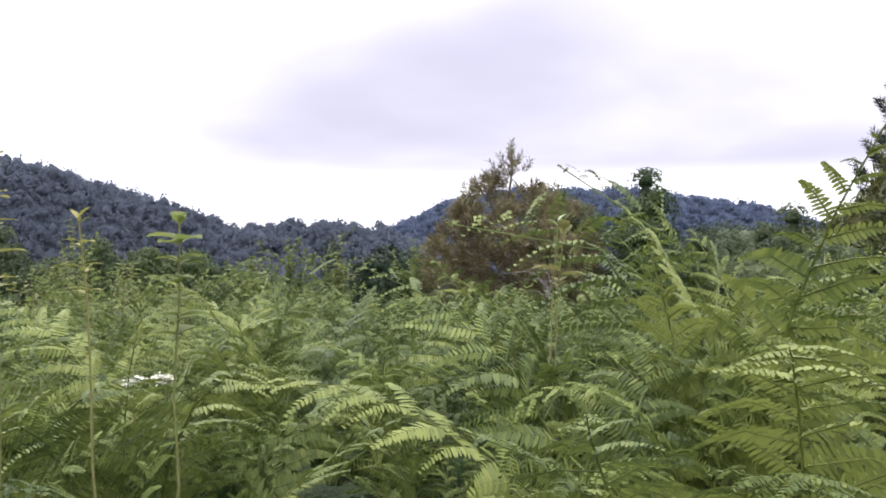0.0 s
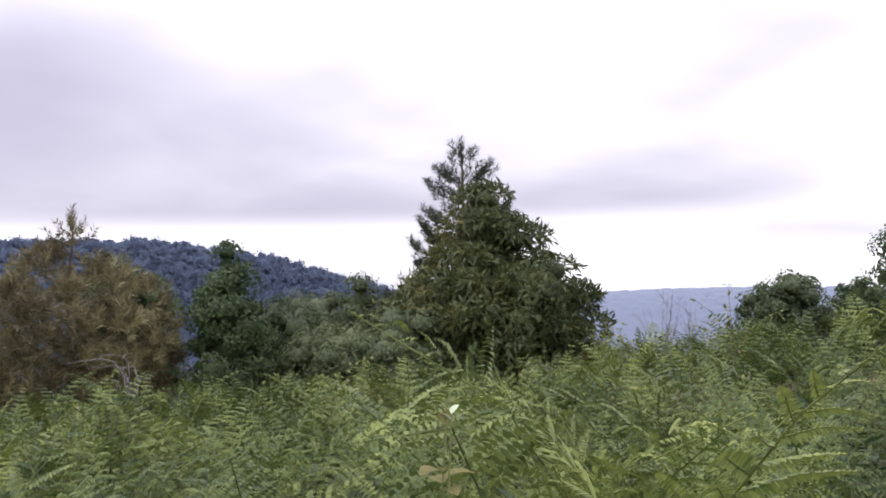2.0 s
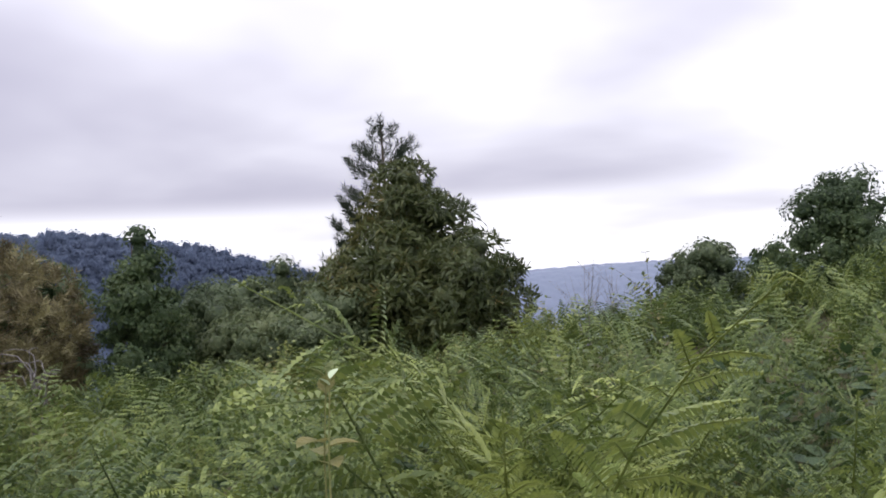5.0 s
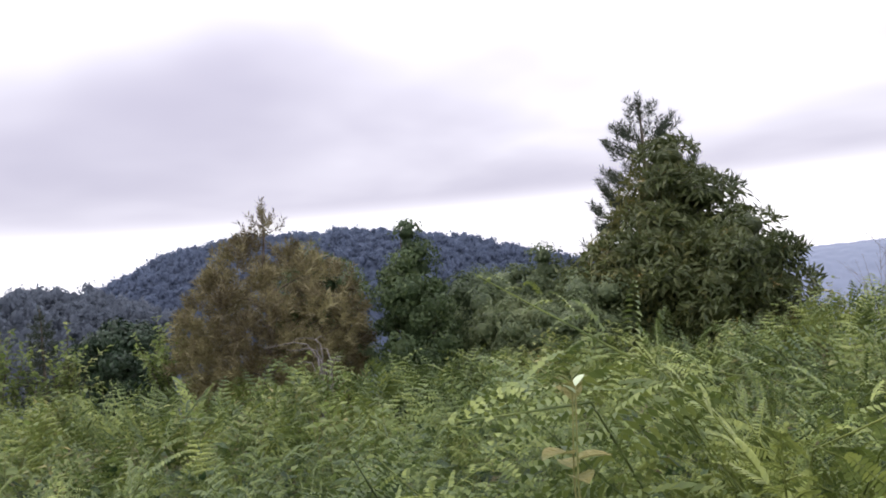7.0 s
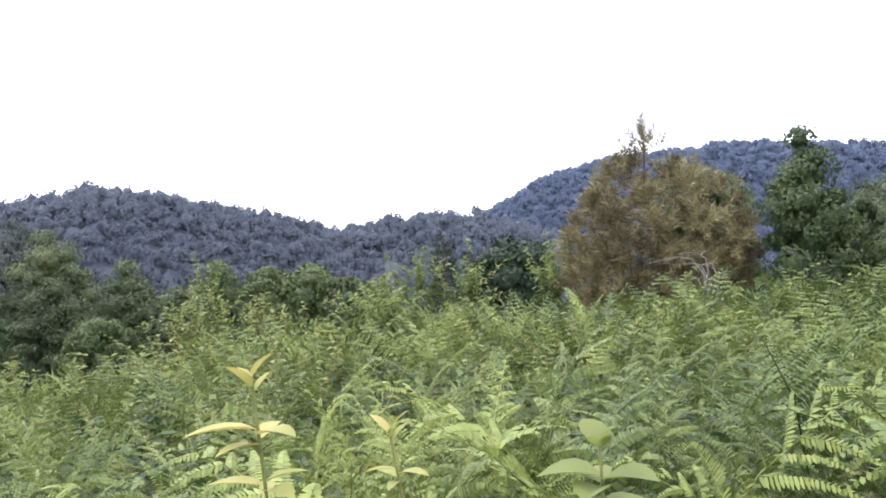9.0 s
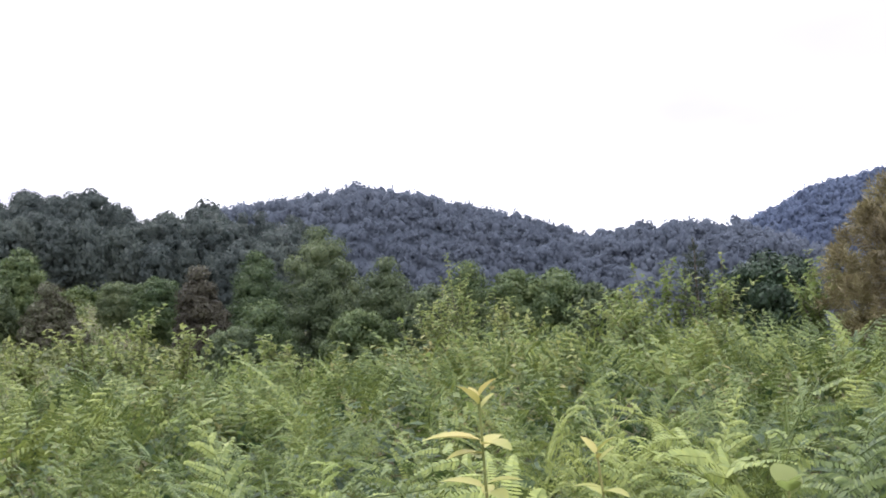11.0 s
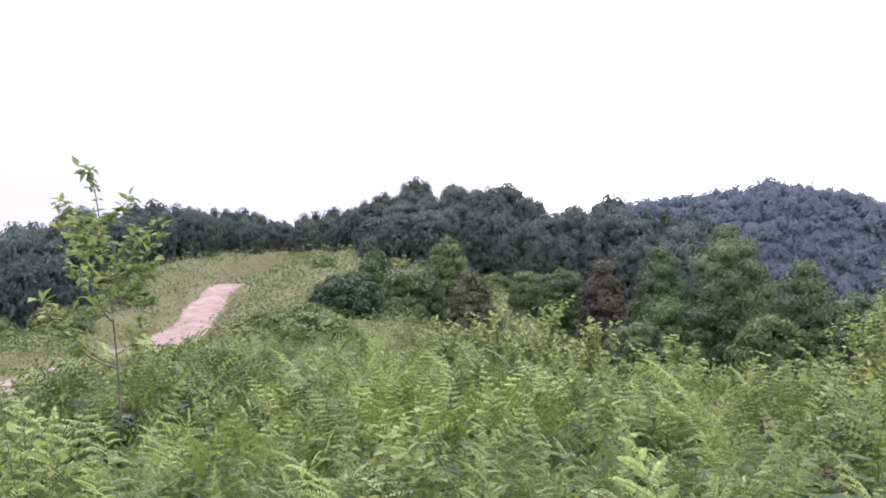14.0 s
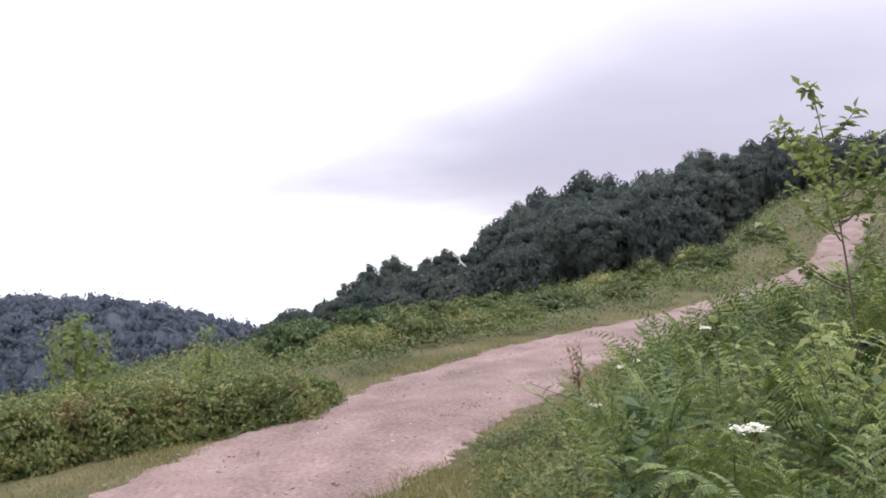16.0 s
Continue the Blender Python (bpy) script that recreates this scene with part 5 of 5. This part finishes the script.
lv = leaves(base, unit(rand_dirs(n, g) * [1, 1, 0.6] + [0, 0, 0.25]), rand_dirs(n, g) * 0.5 + [0, 0, 1], 0.115 * g.uniform(0.6, 1.2, n), 0.060 * g.uniform(0.8, 1.2, n), 0.14, 0.45, 0.15)
sap = new("sapling", None)
sap.location = (sx, sy, sz - 0.03)
part("trunk", mesh_np("trunk", *join(wood[0]), M_BARK, True), sap)
for one in wood[1:]:
    part("branch", mesh_np("branch", *one, M_BARK, True), sap)
part("foliage", mesh_np("foliage", *lv, M_LIGHTLEAF), sap)
tagged(sap, "young leafy sapling standing clear of the bracken", "sapling")
# reddish shoot at the track's edge
x, y = polar(83.6, 12.6, -1.3, 0.05)
twigs("shrub_shoot", "reddish-brown shoot at the track's edge", "shrub", x, y, 1.15, 4, M_BARK, 460, 0.35, M_DRYTIP, leaf_l=0.08, leaf_n=7)
g = np.random.default_rng(461)
n = 2600
az, r = 80.5 + 10.5 * g.random(n) ** 1.5, np.sqrt(g.uniform(2.2 ** 2, 12.2 ** 2, n))
x, y = -1.28 - np.sin(np.radians(az)) * r, 0.05 + np.cos(np.radians(az)) * r
tall = np.clip(0.62 - 0.062 * (az - 80.5), 0.07, 0.6) * (0.7 + 0.4 * np.sin(x * 2.3) * np.sin(y * 3.1 + x))
ok = road_near(x, y)[0] > 2.2
x, y, tall = (np.repeat(v[ok], 7) for v in (x, y, tall))
n = len(x)
up_ = g.random(n) ** 0.7
pos = np.stack([x + g.normal(size=n) * 0.09, y + g.normal(size=n) * 0.09, ground_z(x, y) + up_ * tall], -1)
weeds = new("verge_weeds", mesh_np("verge_weeds", *leaves(pos, rand_dirs(n, g) * [1, 1, 0.5] + [0, 0, 0.3], rand_dirs(n, g) * 0.6 + [0, 0, 1], g.uniform(0.035, 0.085, n), g.uniform(0.02, 0.045, n), 0.15), M_BRAMBLE))
tagged(weeds, "low leafy weeds between the bracken and the track", "weeds", kind="stuff")
x, y = polar(78.5, 12.4, -1.3, 0.05)
twigs("shrub_shoot", "reddish-brown shoot at the track's edge", "shrub", x, y, 0.95, 3, M_BARK, 462, 0.2, M_DRYTIP, leaf_l=0.06, leaf_n=6)


# white umbels on stalks
def umbel(x, y, height, size, seed):
    g = np.random.default_rng(seed)
    ob = new("umbel_flower", None)
    ob.location = (x, y, gz1(x, y) - 0.02)
    rays, heads = [tube(np.array([[0, 0, 0], [0.02, 0, height * 0.6], [0, 0, height - size * 0.5]]), np.array([0.006, 0.005, 0.004]), 5)], []
    for q in range(26):
        a, rr = 2.4 * q, size * 0.5 * math.sqrt((q + 0.5) / 26)
        e = np.array([math.cos(a) * rr, math.sin(a) * rr, height - 0.2 * rr + g.normal() * 0.006])
        rays.append(tube(np.array([[0, 0, height - size * 0.5], e]), np.array([0.002, 0.001]), 3))
        m = 9
        heads.append(leaves(np.tile(e, (m, 1)) + g.normal(size=(m, 3)) * [0.008, 0.008, 0.003], rand_dirs(m, g) * [1, 1, 0.25], rand_dirs(m, g) * 0.3 + [0, 0, 1], 0.016, 0.014, 0.05))
    part("stem", mesh_np("stem", *join(*rays), M_FERN_STEM), ob)
    part("flower_head", mesh_np("flower_head", *join(*heads), M_FLOWER), ob, "flat white flower head")
    m = 14
    lp = np.stack([np.zeros(m), np.zeros(m), g.uniform(0.3, 0.85, m) * height], -1)
    part("foliage", mesh_np("foliage", *leaves(lp, rand_dirs(m, g) * [1, 1, 0.3], rand_dirs(m, g) * 0.3 + [0, 0, 1], 0.16, 0.05, 0.15, 0.4, 0.2), M_UNDER), ob)
    return tagged(ob, "white flat-topped wildflower among the bracken", "wildflower", "white umbels")


for q, (az, r, el, sz_) in enumerate(((72.4, 4.0, -12.9, 0.09), (73.4, 4.2, -13.0, 0.06), (82.6, 8.0, -11.4, 0.10), (79.6, 9.5, -8.6, 0.09), (80.6, 9.2, -9.0, 0.08), (75.0, 9.0, -6.6, 0.10), (18.6, 3.1, -13.4, 0.05), (20.6, 3.0, -13.6, 0.05))):
    x, y = polar(az, r, -1.28, 0.05)
    if q > 5:
        x, y = polar(az, r, 0, 0)
    umbel(x, y, max(0.45, 1.9 + r * math.tan(radians(el)) - gz1(x, y)), sz_, 470 + q)


def blade(c, way, length, width, sag=0.22):
    """One pointed leaf with a folded midrib, ten faces."""
    u = np.linspace(0, 1, 6)
    ww = width * np.sin(np.pi * u ** 0.8) ** 0.8 * 0.5
    wd = unit(np.asarray(way, float))
    sd = unit(np.cross(wd, [0, 0, 1.0]))
    nr = np.cross(sd, wd)
    mid = c + wd * (u * length)[:, None] - np.array([0, 0, 1.0]) * (sag * length * u ** 2)[:, None]
    lft = mid + sd * ww[:, None] + nr * (ww * 0.35)[:, None]
    rgt = mid - sd * ww[:, None] + nr * (ww * 0.35)[:, None]
    f = [[i, i + 6, i + 7, i + 1] for i in range(5)] + [[i + 6, i + 12, i + 13, i + 7] for i in range(5)]
    return np.concatenate([lft, mid, rgt]), np.array(f)


def leafy_shoot(label, x, y, top, leaf, seed, n=12, leaf_l=0.11, leaf_w=0.05, lean=0.08, gap=0.10):
    """A single upright stem with whorls of leaves, near the walk."""
    g = np.random.default_rng(seed)
    z0 = gz1(x, y)
    hh = top - z0
    t = np.linspace(0, 1, 9)
    a = g.uniform(0, 6.28)
    pts = np.stack([np.cos(a) * lean * t ** 2, np.sin(a) * lean * t ** 2, hh * t], -1) + g.normal(size=(9, 3)) * 0.004
    ob = new("leafy_shoot", None)
    ob.location = (x, y, z0 - 0.02)
    part("stem", mesh_np("stem", *tube(pts, np.linspace(0.006, 0.002, 9), 6), M_FERN_STEM, True), ob)
    for q in range(n):
        k = 1.0 - gap * (q // 4) - 0.1 * gap * (q % 4)
        c = np.stack([np.interp(k, t, pts[:, i]) for i in range(3)])
        an = 2.4 * q + g.normal() * 0.3
        s = (0.65 + 0.6 * g.random()) * (0.65 if q < 4 else 0.95)
        way = np.array([math.cos(an), math.sin(an), 1.1 if q < 4 else 0.3])
        part("leaf", mesh_np("leaf", *blade(c, way, leaf_l * s, leaf_w * s), leaf, True), ob)
    return tagged(ob, label, "wild plant", "leafy shoots in the bracken")


leafy_shoot("upright shoot with yellowing pointed leaves", -1.03, 1.95, 1.82, M_YELLOW, 480, 21, 0.085, 0.030, gap=0.038)
leafy_shoot("thin reddish shoot with small pale leaves", -0.88, 2.12, 1.70, M_YELLOW, 482, 15, 0.065, 0.022, gap=0.035)
leafy_shoot("shoot with broad soft green leaves", -0.66, 1.98, 1.69, M_LIGHTLEAF, 481, 26, 0.072, 0.052, gap=0.026)
leafy_shoot("shoot with a single pale upturned leaf", 0.36, 2.86, 1.72, M_BRAMBLE, 483, 8, 0.11, 0.07)
leafy_shoot("thin shoot with pale leaves", 0.32, 2.80, 1.72, M_PALE, 484, 2, 0.10, 0.06)
for q, (az, r) in enumerate(((60, 2.6), (45, 3.2), (10, 3.4), (-18, 3.6), (33, 2.9), (-40, 3.0), (68, 3.6), (3, 4.2), (52, 4.4), (-30, 4.4), (26, 2.2), (38, 2.3), (30, 3.6), (47, 2.4), (56, 3.3), (17, 2.8), (64, 2.3), (-8, 2.7), (-24, 3.2), (-35, 3.8), (41, 3.9), (22, 4.6), (58, 5.2), (-14, 4.9))):
    x, y = polar(az, r)
    leafy_shoot("shoot with broad soft green leaves", x, y, gz1(x, y) + 0.90 + 0.05 * (q % 5), M_BRAMBLE, 485 + q, 17, 0.095, 0.065)

# a bramble cane that arches low over the bracken by the track
g = np.random.default_rng(520)
foot = polar(70.0, 2.35, -1.29, 0.39)
line = smooth_line(np.array([(*foot, gz1(*foot)), (*polar(69.0, 2.2, -1.29, 0.39), 1.05), (*polar(65.0, 2.0, -1.29, 0.39), 1.36), (*polar(57.0, 1.95, -1.29, 0.39), 1.38), (*polar(49.0, 1.95, -1.29, 0.39), 1.35), (*polar(42.0, 2.0, -1.29, 0.39), 1.31)]), 40)
cane = new("bramble_cane", None)
cane.location = line[0]
part("stem", mesh_np("stem", *tube(line - line[0], np.linspace(0.0032, 0.0014, 40), 6), M_DRYTIP, True), cane, "thin reddish stem")
for q in range(15):
    c = line[10 + 2 * q] - line[0]
    an = g.uniform(0, 6.28)
    out = np.array([math.cos(an), math.sin(an), 0.5])
    hub = c + out * g.uniform(0.03, 0.06)
    size = g.uniform(0.05, 0.075)
    side = np.cross(out, [0, 0, 1.0])
    # three leaflets on one stalk
    bits = [blade(hub, w * [1, 1, 0.4], size * k, size * k * 0.75, 0.3) for w, k in ((out, 1.1), (out + side * 1.5, 0.9), (out - side * 1.5, 0.9))]
    part("leaf", mesh_np("leaf", *join(*bits, tube(np.array([c, hub]), np.array([0.0016, 0.001]), 4)), M_LIGHTLEAF if q % 5 else M_YELLOW, True), cane)
tagged(cane, "arching bramble cane with three-part light green leaves", "bramble")

# grass on the verges
g = np.random.default_rng(49)
n = 42000
kk = g.integers(40, 190, n)
side = np.where(g.random(n) < 0.5, -1.0, 1.0)
P0 = ROAD_LINE[kk]
T0 = unit(np.gradient(ROAD_LINE, axis=0)[kk][:, :2])
off = side * (1.75 + np.abs(g.normal(size=n)) * 1.1)
x = P0[:, 0] - T0[:, 1] * off + g.normal(size=n) * 0.4
y = P0[:, 1] + T0[:, 0] * off + g.normal(size=n) * 0.4
ok = (np.hypot(x, y) < 98) & (road_near(x, y)[0] > 1.6 + 0.25 * g.random(n))
x, y = x[ok], y[ok]
n2 = 46000
ax_, rr_ = np.concatenate([g.uniform(80, 130, n2 // 2), g.uniform(95, 280, n2 // 2)]), np.sqrt(g.uniform(1.5, 110, n2))
x2, y2 = -1.28 - np.sin(np.radians(ax_)) * rr_, 0.05 + np.cos(np.radians(ax_)) * rr_
ok = road_near(x2, y2)[0] > 1.9 + 0.5 * g.random(n2)
x, y = np.concatenate([x, x2[ok]]), np.concatenate([y, y2[ok]])
n = len(x)
hh = g.uniform(0.05, 0.17, n) * (0.7 + 0.5 * np.sin(x * 1.3) * np.sin(y * 1.1))
grass = new("grass", mesh_np("grass", *leaves(np.stack([x, y, ground_z(x, y) - 0.005], -1), g.normal(size=(n, 3)) * [0.5, 0.5, 0.1] + [0, 0, 1], rand_dirs(n, g) * [1, 1, 0.1], hh, 0.010 + 0.02 * hh, 0.1, 0.3, 0.25), M_GRASS))
tagged(grass, "short dry yellowish grass on the track's verge", "grass", kind="stuff")

# loose stones on the track
n = 3200
kk = g.integers(45, 120, n)
P0 = ROAD_LINE[kk]
T0 = unit(np.gradient(ROAD_LINE, axis=0)[kk][:, :2])
off = np.clip(g.normal(size=n) * 1.1, -2.3, 2.3)
x = P0[:, 0] - T0[:, 1] * off + g.normal(size=n) * 0.25
y = P0[:, 1] + T0[:, 0] * off + g.normal(size=n) * 0.25
s = 0.007 + 0.022 * g.random(n) ** 3
cube = np.array([(-1, -1, -1), (1, -1, -1), (1, 1, -1), (-1, 1, -1), (-0.7, -0.6, 0.8), (0.6, -0.7, 0.7), (0.7, 0.6, 0.9), (-0.6, 0.7, 0.6)]) * [1, 0.8, 0.55]
cf = np.array([(0, 3, 2, 1), (4, 5, 6, 7), (0, 1, 5, 4), (1, 2, 6, 5), (2, 3, 7, 6), (3, 0, 4, 7)])
zz = road_near(x, y)[1] + 0.012
stones = new("loose_stones", mesh_np("loose_stones", *place((cube, cf), x, y, zz, g.uniform(0, 6.28, n), s), M_STONE))
tagged(stones, "loose pale stones on the gravel track", "stones", kind="stuff")
